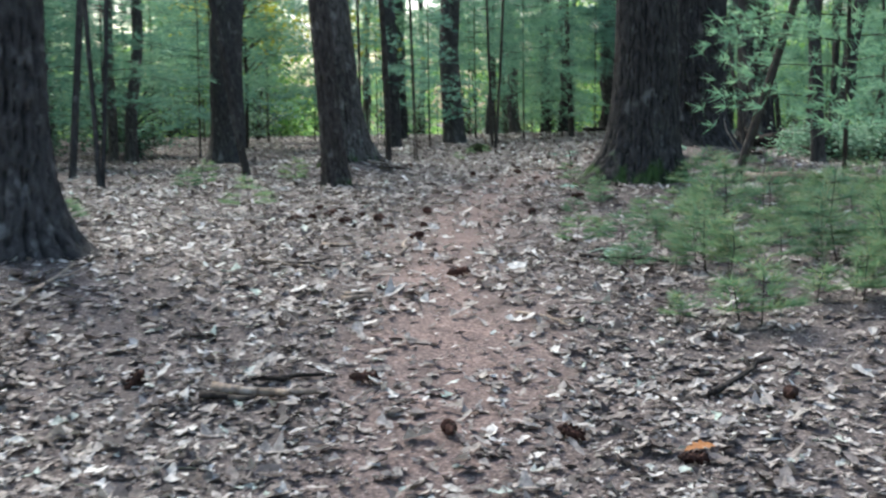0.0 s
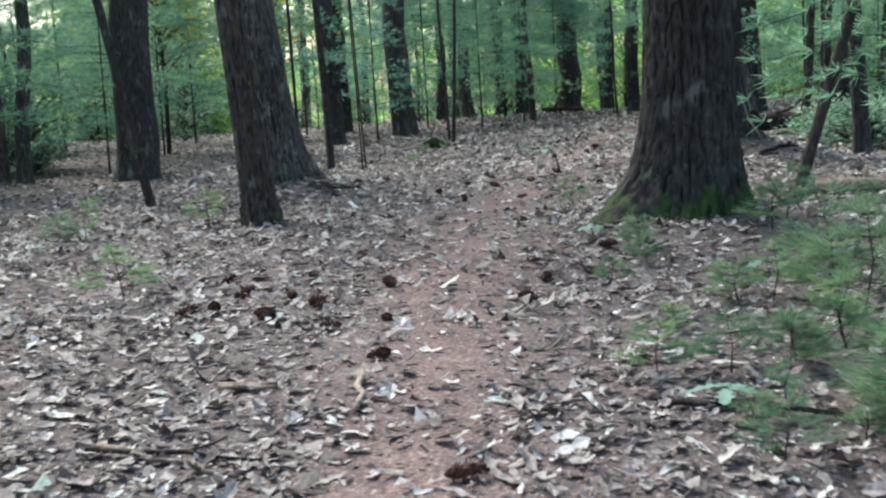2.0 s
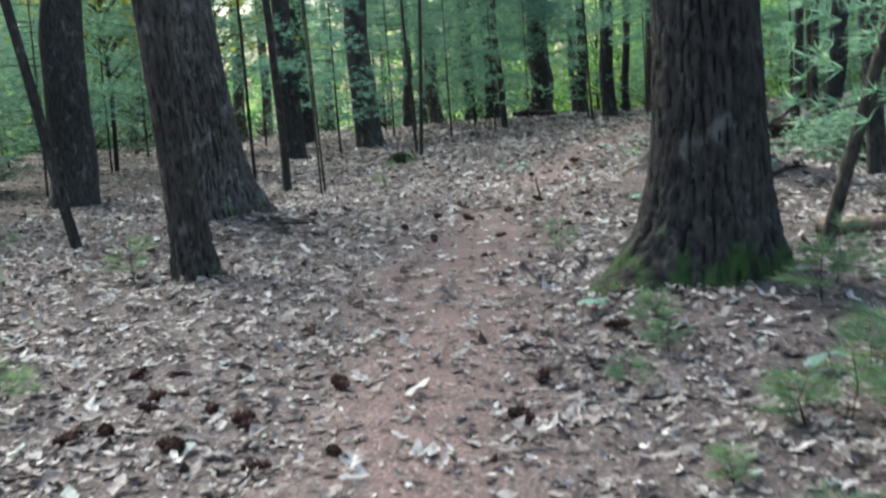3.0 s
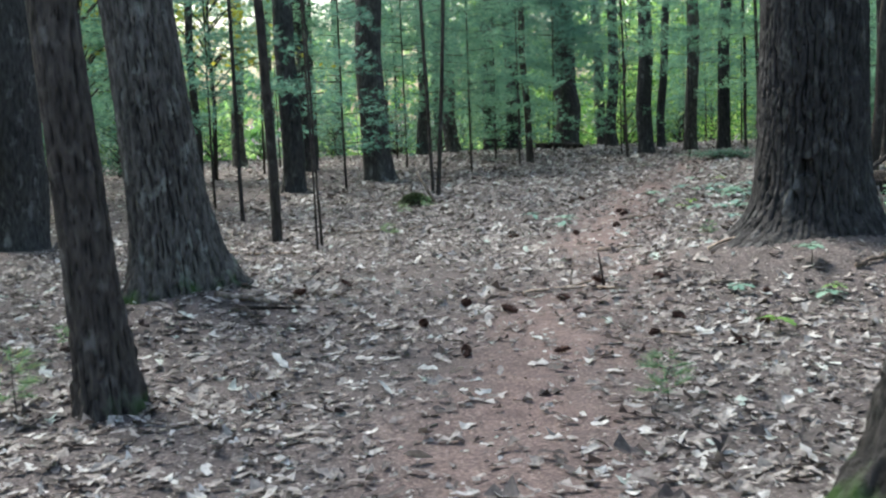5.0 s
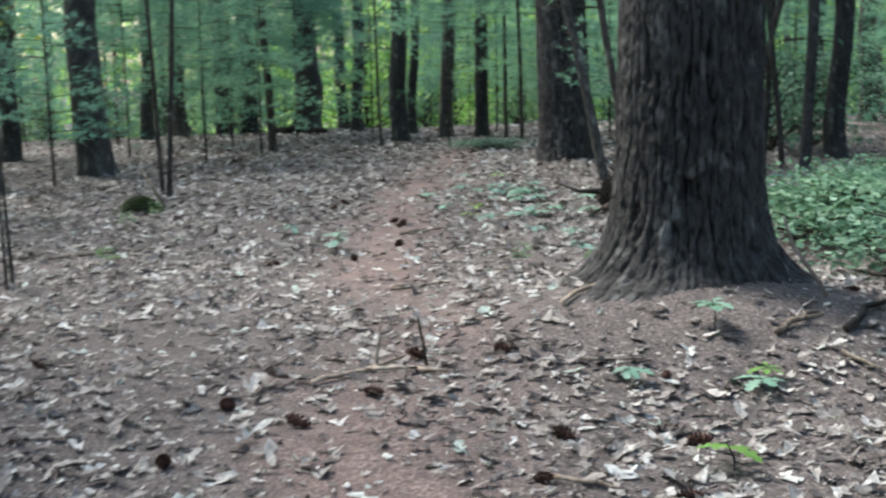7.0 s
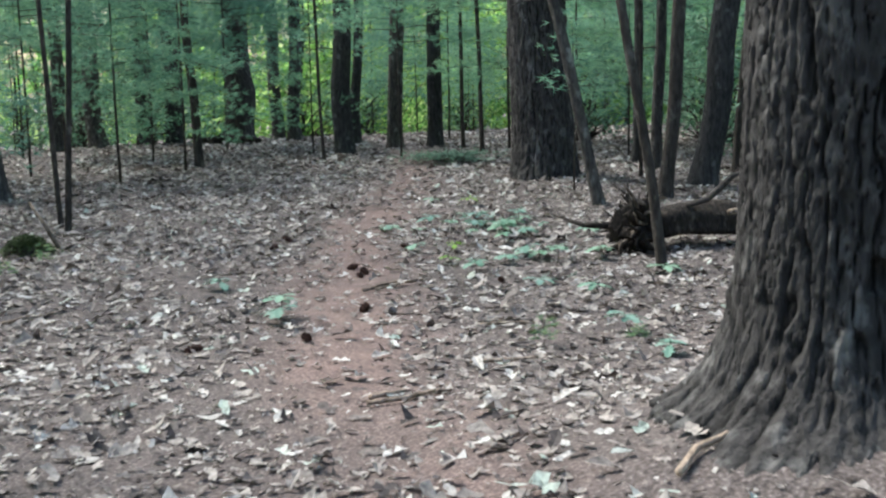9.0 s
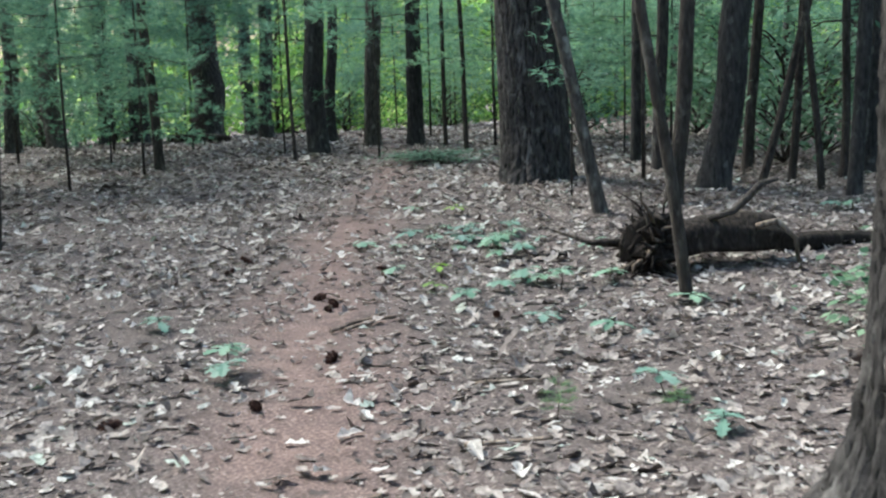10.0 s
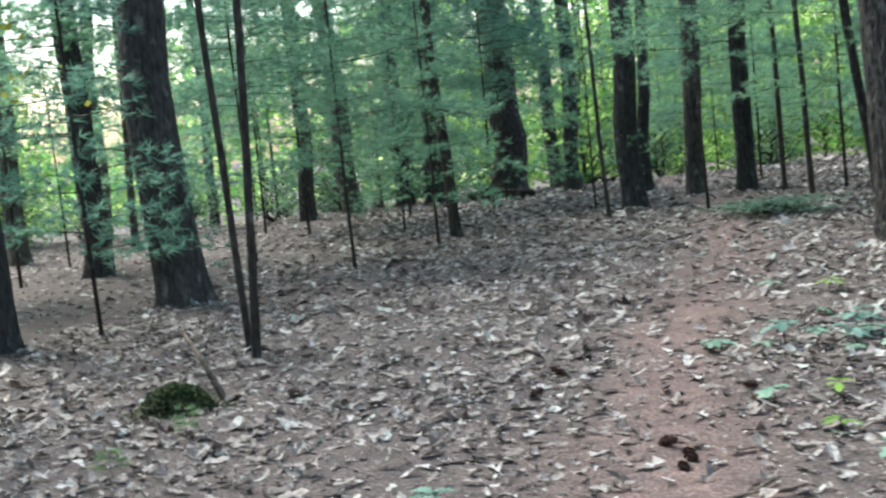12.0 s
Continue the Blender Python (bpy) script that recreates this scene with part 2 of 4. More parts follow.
def furrow_trunk(R, lean, height, mat, seed, flare=0.55, ridge=0.022, spacing=0.075, roots=5, crown=15.0, scar=None, fine=0.0135, root=None, rise=0.3):
    """A thick trunk with furrowed plates and root flare, fine up to height, plain above it."""
    seg = max(72, int(2 * math.pi * R / fine))
    zs = list(np.arange(-0.25, height, fine * 1.9)) + list(np.linspace(height, crown, 8))
    rng = random.Random(seed)
    root = root or [(rng.uniform(0, 6.283), rng.uniform(0.5, 1.2)) for _ in range(roots)]
    verts, faces, furrow_dark = [], [], []
    n_ridge = round(2 * math.pi * R / spacing)
    for j, z in enumerate(zs):
        grow = 1 - 0.035 * max(z, 0) if z < 6 else max(0.3, 0.79 - 0.05 * (z - 6))
        low = math.exp(-max(z + 0.1, 0) / rise)
        for k in range(seg):
            a = 2 * math.pi * k / seg
            c, s = math.cos(a), math.sin(a)
            u = k / seg * n_ridge
            warp = 0.75 * noise.noise((c * 4 * R / 0.3 + seed, s * 4 * R / 0.3, z * 2.6)) + 0.3 * noise.noise((c * 14 + seed, s * 14, z * 7.0))
            v = abs(math.sin(math.pi * (u + warp * 1.1)))
            crack = abs(math.sin(math.pi * (z * 2.6 + 1.6 * noise.noise((c * 9, s * 9 + seed, z * 1.2)) + 0.37 * math.floor(u + warp * 1.1))))
            rough = noise.noise((c * 34 + seed, s * 34, z * 11))
            plate = max(0.0, min(1.0, v * 3.0 - 0.1 + 0.45 * rough)) * max(0.0, min(1.0, 0.35 + crack * 5.0 + 0.45 * rough))
            plate *= 0.86 + 0.3 * noise.noise((math.floor(u + warp * 1.1) * 3.7, math.floor(z * 2.6) * 1.9, seed))
            fl = flare * low * (0.35 + sum(w * max(0, math.cos(a - ra)) ** 6 for ra, w in root))
            r = R * grow * (1 + fl + 0.05 * noise.noise((c * 1.3, s * 1.3 + seed, z * 0.5))) + (plate - 0.75) * ridge + (0.34 * ridge + 0.018 * low) * noise.noise((c * 70, s * 70, z * 22)) + 0.05 * low * noise.noise((c * 16 + seed, s * 16, z * 10))
            if scar:
                da = (a - scar[0] + math.pi) % (2 * math.pi) - math.pi
                wide = 0.13 + 0.5 * max(0.0, scar[1] - z)
                if z < scar[1] + 0.03 and abs(da) < wide:
                    r -= 0.085 * (1 - (da / wide) ** 2) * (1 if z > scar[1] - 0.09 else 0.45 * max(0.0, z / scar[1]))
            verts.append((r * c + lean[0] * z, r * s + lean[1] * z, z))
            # weight of the painted darkening, strongest deep between the plates
            furrow_dark.append(max(0.0, min(1.0, 1.05 - plate * 1.5)))
        if j:
            o = (j - 1) * seg
            faces += [(o + k, o + (k + 1) % seg, o + seg + (k + 1) % seg, o + seg + k) for k in range(seg)]
    me = mesh_from("trunk", verts, faces, mat, smooth=True)
    me.attributes.new("furrow_dark", "FLOAT", "POINT").data.foreach_set("value", furrow_dark)
    return me


def plain_trunk(R, lean, mat, seed, crown=13.0, flare=0.4, fine=False):
    zs = [-0.25, 0.0, 0.08, 0.18, 0.3, 0.5, 0.8, 1.2, 1.7, 2.3, 3.0, 3.8, 4.8, 6, 8, crown]
    seg = 20 if R > 0.1 else 10
    verts, faces = [], []
    for j, z in enumerate(zs):
        grow = 1 - 0.045 * max(z, 0) if z < 6 else max(0.3, 0.73 - 0.06 * (z - 6))
        sway = 0.35 * R * noise.noise((seed * 1.7, 0, z * 0.7)) * 2, 0.35 * R * noise.noise((seed * 1.7, 5, z * 0.7)) * 2
        for k in range(seg):
            a = 2 * math.pi * k / seg
            c, s = math.cos(a), math.sin(a)
            r = R * grow * (1 + flare * math.exp(-max(z + 0.05, 0) / 0.16) * (0.6 + 0.7 * noise.noise((c * 1.8 + seed, s * 1.8, 0))) + 0.12 * noise.noise((c * 2 + seed, s * 2, z * 1.1)))
            verts.append((r * c + lean[0] * z + sway[0], r * s + lean[1] * z + sway[1], z))
        if j:
            o = (j - 1) * seg
            faces += [(o + k, o + (k + 1) % seg, o + seg + (k + 1) % seg, o + seg + k) for k in range(seg)]
    return mesh_from("trunk", verts, faces, mat)


def tuft(verts, faces, p, way, rng, count, length, width):
    """A spray of needles round way."""
    for _ in range(count):
        d = (way + Vector((rng.gauss(0, 0.6), rng.gauss(0, 0.6), rng.gauss(0, 0.45)))).normalized()
        s = d.cross(Vector((rng.gauss(0, 1), rng.gauss(0, 1), rng.gauss(0, 1)))).normalized() * width
        o = len(verts)
        q = p + d * length * rng.uniform(0.7, 1.2)
        verts += [tuple(p - s), tuple(p + s), tuple(q)]
        faces.append((o, o + 1, o + 2))


def pine_boughs(seed, z0, z1, reach, whorls, needles=6, length=0.13, width=0.006, gap=0.13, thin=1.0):
    """Layers of level pine boughs round an axis: twigs and needles as two meshes."""
    rng = random.Random(seed)
    nv, nf, twigs = [], [], []
    for w in range(whorls):
        f = w / max(1, whorls - 1)
        z = z0 + (z1 - z0) * f
        n = rng.choice((3, 4, 5))
        turn = rng.uniform(0, 6.28)
        for b in range(n):
            if rng.random() > thin:
                continue
            a = turn + 6.283 * b / n + rng.uniform(-0.3, 0.3)
            L = reach * (1 - 0.75 * f) * rng.uniform(0.6, 1.1)
            out, zz = Vector((math.cos(a), math.sin(a), 0)), z + rng.uniform(-0.28, 0.28)
            side = Vector((-out.y, out.x, 0))
            curve = lambda s: out * (L * s) + Vector((0, 0, zz + 0.22 * L * s - 0.3 * L * s * s))
            twigs.append(tube([curve(0), curve(0.5), curve(1)], [0.007, 0.005, 0.002], 4))
            s = 0.25
            while s < 1:
                for sg in (-1, 1):
                    T = 0.38 * L * (1.15 - s) + 0.06
                    d = (out * 0.7 + side * sg * rng.uniform(0.5, 1.0)).normalized()
                    k = 0.0
                    while k < T:
                        tuft(nv, nf, curve(s) + d * k + Vector((rng.gauss(0, 0.04), rng.gauss(0, 0.04), rng.gauss(0, 0.075))), d + Vector((0, 0, 0.1)), rng, needles, length, width)
                        k += gap
                s += gap * 1.3 / L
    tv, tf = joined(twigs)
    return mesh_from("branchwork", tv, tf, SAP_BARK), mesh_from("needles", nv, nf, NEEDLES, False)


def leaf_quad(verts, faces, p, size, rng, tilt=0.7):
    a, n = rng.uniform(0, 6.283), Vector((rng.gauss(0, tilt), rng.gauss(0, tilt), 1)).normalized()
    d = n.cross(Vector((math.cos(a), math.sin(a), 0.1))).normalized()
    s = n.cross(d) * size * 0.36
    o = len(verts)
    verts += [tuple(p), tuple(p + d * size * 0.45 + s), tuple(p + d * size), tuple(p + d * size * 0.45 - s)]
    faces.append((o, o + 1, o + 2, o + 3))


def leafy_crown(seed, z0, z1, reach, clumps, per, size, mat=None, taper=0.5):
    """Clumps of leaves on limbs with gaps between them."""
    rng = random.Random(seed)
    lv, lf, limbs = [], [], []
    for c in range(clumps):
        f = rng.random()
        z, a = z0 + (z1 - z0) * f, rng.uniform(0, 6.283)
        r = reach * rng.uniform(0.25, 1.0) * (1 - taper * abs(2 * f - 0.8) * 0.6)
        q = Vector((r * math.cos(a), r * math.sin(a), z))
        limbs.append(tube([(0, 0, max(0.05, z - 0.7 * r)), tuple(q * 0.5 + Vector((0, 0, 0.5 * (z - 0.35 * r)))), tuple(q)], [0.02, 0.013, 0.004], 4))
        spread_r = rng.uniform(0.25, 0.6) * reach * 0.6
        for _ in range(per):
            p = q + Vector((rng.gauss(0, spread_r), rng.gauss(0, spread_r), rng.gauss(0, spread_r * 0.45)))
            leaf_quad(lv, lf, p, size * rng.uniform(0.6, 1.3), rng)
    tv, tf = joined(limbs)
    return mesh_from("branchwork", tv, tf, SAP_BARK), mesh_from("leaves", lv, lf, mat or GREEN_LEAF, False)


# high crowns shared by the tall trees
HIGH_PINE = [pine_boughs(50 + i, 7.5, 15.5, 2.6, 6, 4, 0.38, 0.045, 0.55) for i in range(2)]
HIGH_LEAF = [leafy_crown(60 + i, 7.0, 14.5, 2.8, 18, 24, 0.3) for i in range(2)]


def tall_tree(name, x, y, trunk, label, category="tree", high=None, seed=0, lean=(0, 0), group=""):
    t = thing(name, x, y, land(x, y), label, category, group)
    part("trunk", trunk, t)
    if high:
        turn = Matrix.Translation((lean[0] * 10, lean[1] * 10, 0)) @ Matrix.Rotation(seed * 2.4, 4, "Z")
        for nm, me in zip(("branchwork", "crown"), high):
            tagged(part(nm, me, t), kind="stuff").matrix_basis = turn
    return t


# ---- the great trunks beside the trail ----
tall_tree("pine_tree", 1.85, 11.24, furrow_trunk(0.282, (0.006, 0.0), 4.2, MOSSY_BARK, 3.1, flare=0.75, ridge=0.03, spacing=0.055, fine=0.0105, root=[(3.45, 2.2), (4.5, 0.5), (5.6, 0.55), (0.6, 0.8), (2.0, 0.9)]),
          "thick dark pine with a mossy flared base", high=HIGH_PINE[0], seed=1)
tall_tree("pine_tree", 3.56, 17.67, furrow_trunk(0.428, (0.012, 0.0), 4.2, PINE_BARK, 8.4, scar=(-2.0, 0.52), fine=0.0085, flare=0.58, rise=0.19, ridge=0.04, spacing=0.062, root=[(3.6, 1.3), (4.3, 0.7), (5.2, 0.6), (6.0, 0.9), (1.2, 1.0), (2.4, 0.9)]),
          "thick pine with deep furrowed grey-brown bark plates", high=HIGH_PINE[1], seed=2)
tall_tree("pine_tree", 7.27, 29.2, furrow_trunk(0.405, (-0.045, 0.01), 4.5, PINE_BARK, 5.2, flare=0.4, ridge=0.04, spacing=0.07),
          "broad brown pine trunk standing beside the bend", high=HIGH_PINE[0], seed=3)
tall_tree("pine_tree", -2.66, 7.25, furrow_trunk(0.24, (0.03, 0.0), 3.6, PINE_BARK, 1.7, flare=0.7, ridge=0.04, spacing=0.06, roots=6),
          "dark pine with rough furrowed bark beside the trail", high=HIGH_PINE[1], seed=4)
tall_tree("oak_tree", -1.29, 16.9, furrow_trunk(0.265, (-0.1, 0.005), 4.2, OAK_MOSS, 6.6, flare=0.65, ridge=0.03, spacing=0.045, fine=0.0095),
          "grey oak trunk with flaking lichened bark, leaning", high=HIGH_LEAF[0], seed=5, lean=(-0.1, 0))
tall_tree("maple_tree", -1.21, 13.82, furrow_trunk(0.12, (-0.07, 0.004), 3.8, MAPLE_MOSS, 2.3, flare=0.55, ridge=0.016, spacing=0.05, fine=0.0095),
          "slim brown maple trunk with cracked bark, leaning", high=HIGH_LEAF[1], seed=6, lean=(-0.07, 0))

# ---- the other trees: kind, x, y, radius, lean x, lean y ----
TREES = [
    ("p", -4.84, 16.16, 0.052, 0.09, 0), ("p", -3.86, 13.81, 0.03, -0.03, 0), ("p", -3.82, 13.83, 0.028, 0.06, 0),
    ("o", -5.75, 23.05, 0.114, 0.073, 0), ("o", -6.10, 23.13, 0.094, 0.02, 0), ("p", -3.98, 22.3, 0.31, 0.046, 0),
    ("m", -2.60, 16.43, 0.052, -0.173, 0.01), ("p", 5.07, 16.85, 0.094, -0.046, 0.003), ("m", 3.05, 12.79, 0.05, 0.3, -0.02),
    ("m", -1.60, 24.66, 0.028, -0.01, 0), ("m", -0.93, 21.8, 0.056, -0.042, 0.009), ("m", -0.47, 20.72, 0.012, -0.02, 0),
    ("p", -1.17, 29.4, 0.19, -0.02, 0.005), ("p", -1.1, 35.0, 0.18, -0.02, 0.005), ("p", 0.28, 31.2, 0.275, -0.01, 0.0),
    ("m", 1.09, 27.9, 0.03, -0.03, 0.005), ("m", 1.15, 27.6, 0.034, 0.06, -0.015), ("o", 1.6, 42.6, 0.155, 0.018, 0),
    ("o", 2.5, 43.7, 0.2, -0.055, 0.01), ("p", 3.53, 43.75, 0.17, 0, 0), ("p", 4.23, 43.6, 0.2, -0.016, 0), ("m", 3.56, 34.94, 0.077, -0.04, 0.01),
    ("p", 5.95, 44.6, 0.36, -0.04, 0.01), ("p", 6.33, 36.2, 0.174, 0.01, 0), ("p", 7.59, 40.14, 0.11, 0.04, -0.016), ("o", 7.75, 37.7, 0.155, 0.025, -0.009),
    ("p", 8.40, 37.2, 0.15, 0.03, -0.01), ("m", 8.62, 36.2, 0.04, -0.012, 0), ("m", 8.61, 35.15, 0.043, -0.027, 0), ("m", 9.11, 34.19, 0.07, -0.1, 0.01),
    ("o", 6.75, 26.5, 0.068, -0.195, 0.07), ("m", 5.46, 22.65, 0.042, -0.14, 0.05), ("m", 7.75, 26.76, 0.085, 0.052, -0.019),
    ("p", 8.64, 27.5, 0.17, 0.129, -0.048), ("m", 10.04, 29.02, 0.068, 0.066, -0.025), ("m", 9.25, 27.56, 0.05, 0.24, -0.089),
    ("m", 9.7, 27.6, 0.049, 0.054, -0.02), ("m", 9.71, 27.04, 0.042, -0.094, 0.035), ("p", 9.7, 26.53, 0.08, 0.064, -0.024),
    ("m", 10.68, 27.97, 0.051, 0.012, 0), ("p", 9.14, 29.66, 0.083, 0.037, -0.014), ("p", 9.55, 31.06, 0.075, 0.017, 0),
    ("p", 6.85, 42.86, 0.156, 0.03, -0.02), ("o", -3.0, 38.7, 0.157, 0.03, 0), ("m", -1.33, 39.8, 0.066, 0.04, 0), ("m", -2.77, 29.5, 0.073, -0.008, 0),
    ("m", -0.43, 20.79, 0.013, -0.03, 0), ("m", 5.69, 35.12, 0.03, -0.027, 0), ("p", 11.6, 28.6, 0.17, 0.0, 0),
]
KINDS = {"p": ("pine_tree", PINE_BARK, "tall pine with a straight dark trunk", HIGH_PINE), "o": ("oak_tree", OAK_BARK, "tall oak with a smooth grey-brown trunk", HIGH_LEAF),
         "m": ("young_maple_tree", SAP_BARK, "slender young tree with a thin dark stem", HIGH_LEAF)}
rng = random.Random(4)
# woods further off, behind and to the sides
for _ in range(120):
    for tries in range(60):
        x, y = rng.uniform(-30, 34), rng.uniform(-14, 52)
        inside = (-7 < x < 12 and y < 46) or (y > 34 and -18 < x < -5)
        if not inside and all((x - q[1]) ** 2 + (y - q[2]) ** 2 > 2.2 for q in TREES):
            break
    kind = rng.choice("ppoomm")
    TREES.append((kind, x, y, {"p": rng.uniform(0.12, 0.26), "o": rng.uniform(0.09, 0.2), "m": rng.uniform(0.03, 0.07)}[kind], rng.gauss(0, 0.03), rng.gauss(0, 0.03)))
for i, (kind, x, y, R, lx, ly) in enumerate(TREES):
    nm, mat, label, high = KINDS[kind]
    small = R < 0.06
    tall_tree(nm, x, y, plain_trunk(R, (lx, ly), mat, i * 1.37, 6.5 if R < 0.03 else (9.5 if small else 13.5), 0.25 if small else 0.45), label,
              high=None if small else high[i % 2], seed=i, lean=(lx, ly), group="trees of the wood")

# bare dead twigs low on the nearer trunks
trng = random.Random(77)
DEAD_TWIG = []
for i in range(5):
    a, L = trng.uniform(-0.3, 0.3), trng.uniform(0.5, 1.3)
    p = [(0, 0, 0), (0.4 * L, 0.05 * L, 0.03), (0.75 * L, a * 0.4 * L, -0.02 * L), (L, a * L, -0.1 * L)]
    DEAD_TWIG.append(mesh_from("dead_branch", *joined([tube(p, [0.014, 0.01, 0.006, 0.002], 5, 0.3, i), tube([p[1], (0.65 * L, -0.22 * L, 0.06)], [0.006, 0.002], 4), tube([p[2], (0.95 * L, 0.25 * L, 0.1)], [0.005, 0.002], 4)]), SAP_BARK))
for ob in [o for o in scene.objects if o.type == "EMPTY" and o.name.startswith(("pine_tree", "oak_tree"))]:
    x, y = ob.location.x, ob.location.y
    if not (-8 < x < 13 and 18 < y < 47):
        continue
    trunk_me = ob.children[0].data
    for k in range(trng.choice((2, 3, 4))):
        z, a = trng.uniform(1.6, 5.0), trng.uniform(0, 6.283)
        near_ring = [v.co for v in trunk_me.vertices if abs(v.co.z - z) < 0.6]
        mid = sum(near_ring, Vector()) / max(1, len(near_ring))
        part("dead_branch", DEAD_TWIG[trng.randrange(5)], ob).matrix_basis = Matrix.Translation((mid.x, mid.y, z)) @ Matrix.Rotation(a, 4, "Z") @ Matrix.Rotation(trng.uniform(-0.3, 0.1), 4, "Y")

# ---- understorey pines ----
YOUNG = [pine_boughs(80 + i, (0.85, 1.5, 2.2)[i], 6.4, (1.5, 1.9, 2.2)[i], 15, 13, 0.15, 0.006, 0.165, 0.92) for i in range(3)]
YOUNG_STEM = mesh_from("stem", *tube([(0, 0, -0.2), (0.02, 0, 1), (0.03, 0.02, 3), (0, 0, 6.3)], [0.022, 0.019, 0.013, 0.004], 8), SAP_BARK)
young = []
for i in range(3):
    t = thing("young_pine_tree", 0, 0, 0, "young white pine with soft blue-green level boughs", "tree", "understorey pines")
    part("stem", YOUNG_STEM, t)
    tagged(part("branchwork", YOUNG[i][0], t), kind="stuff")
    part("crown", YOUNG[i][1], t)
    young.append(t)
spots = [(-0.3, 29.6), (2.1, 32.6), (0.9, 34.5), (3.0, 36.8), (-2.2, 26.8), (4.7, 39.2), (-5.3, 19.5), (-4.9, 26.8), (8.3, 28.5), (12.2, 24.0), (10.4, 33.0), (5.2, 41.0), (4.1, 12.6), (-7.0, 16.0),
         (6.9, 34.5), (11.5, 20.5), (-3.4, 33.5), (-1.9, 37.0), (8.0, 20.0), (1.6, 38.5),
         (-7.6, 22.0), (-6.6, 26.2), (-8.8, 18.2), (-5.6, 31.0), (-7.6, 33.2), (-9.2, 29.0), (-10.4, 24.2), (-11.0, 34.5), (-8.0, 38.5), (-12.0, 40.0), (-6.2, 41.5), (-9.6, 44.0),
         (4.45, 11.3), (5.6, 13.9), (9.3, 35.6), (3.4, 40.6)]
for _ in range(68):
    for tries in range(80):
        x, y = rng.uniform(-16, 20), rng.uniform(20, 52)
        trail = abs(x - float(np.interp(y, TRAIL_Y, TRAIL_X)))
        if (y > 33 or x < -4.5 or x > 10.5) and trail > 1.0 and not (-18 < x < -4 and y > 36) and all((x - a) ** 2 + (y - b) ** 2 > 1.6 for a, b in spots):
            break
    spots.append((x, y))
for i, (x, y) in enumerate(spots):
    m = Matrix.Translation((x, y, land(x, y))) @ Matrix.Rotation(rng.uniform(0, 6.28), 4, "Z")
    if i < 3:
        young[i].matrix_basis = m
        young[i].scale = (1, 1, 1)
    else:
        s = rng.uniform(0.75, 1.25)
        c = copy_thing(young[i % 3], m)
        c.scale = (s, s, s)

# ---- bright broadleaf thickets at the far edge of the wood ----
THICK = [leafy_crown(90 + i, 0.3, 5.5, 2.3, 46, 60, 0.17) for i in range(3)]
THICK_STEM = mesh_from("stem", *tube([(0, 0, -0.2), (0.05, 0, 1.5), (0, 0.1, 3), (0, 0, 5.2)], [0.05, 0.04, 0.03, 0.008], 8), SAP_BARK)
shrubs = []
for i in range(3):
    t = thing("leafy_sapling", 0, 0, 0, "leafy broadleaf sapling with bright green leaves", "tree", "edge thicket")
    part("stem", THICK_STEM, t)
    tagged(part("branchwork", THICK[i][0], t), kind="stuff")
    part("crown", THICK[i][1], t)
    shrubs.append(t)
for i in range(94):
    x, y = rng.uniform(-34, 40), rng.uniform(52, 70)
    if i >= 80:
        x, y = rng.uniform(-22, -5), rng.uniform(44, 52)
    elif i >= 56:
        x, y = rng.choice((rng.uniform(-30, -12), rng.uniform(16, 32))), rng.uniform(8, 50)
    m = Matrix.Translation((x, y, land(x, y))) @ Matrix.Rotation(rng.uniform(0, 6.28), 4, "Z")
    if i < 3:
        shrubs[i].matrix_basis = m
    else:
        s = rng.uniform(0.8, 1.5) * (0.8 if -23 < x < -4 and y > 43 else 1)
        copy_thing(shrubs[i % 3], m).scale = (s, s, s * rng.uniform(0.9, 1.3))

LOW = [leafy_crown(120 + i, 0.15, 1.7, 1.0, 30, 30, 0.1, BUSH_LEAF) for i in range(3)]
for i in range(58):
    if i < 28:
        x, y = rng.uniform(-14, 20), rng.uniform(43, 54)
    elif i < 47:
        x, y = rng.uniform(-13, -4.2), rng.uniform(20, 44)
    else:
        x, y = rng.uniform(11, 18), rng.uniform(22, 42)
    t = thing("understorey_shrub", x, y, land(x, y), "low green shrub growing under the trees", "shrub", "understorey shrubs")
    tagged(part("branchwork", LOW[i % 3][0], t), kind="stuff")
    part("foliage", LOW[i % 3][1], t)
    sz = rng.uniform(0.5, 1.2)
    t.rotation_euler.z, t.scale = rng.uniform(0, 6.28), (sz, sz, sz * rng.uniform(0.7, 1.2))

# distant woods as one ragged belt
bv, bf = [], []
brng = random.Random(21)
for i in range(26000):
    a = brng.uniform(0, 6.283)
    r = brng.uniform(70, 84)
    x, y = r * math.sin(a), 20 + r * math.cos(a)
    top = 9 + 5 * noise.noise((a * 4, 0, 2)) + 3 * noise.noise((a * 13, 0, 5))
    if 0.01 < 1 - a / 6.283 < 0.085:
        top *= 0.55
    leaf_quad(bv, bf, Vector((x, y, land(0, y) - 1 + brng.random() ** 1.2 * (top + 2))), brng.uniform(0.8, 1.5), brng, 1.2)
tagged(new("distant_woods", mesh_from("distant_woods", bv, bf, GREEN_LEAF, False)), "distant sunlit green woods round the place", "woods", kind="stuff")

# ---- fallen leaves ----
lv, lf = [], []
lrng = random.Random(9)


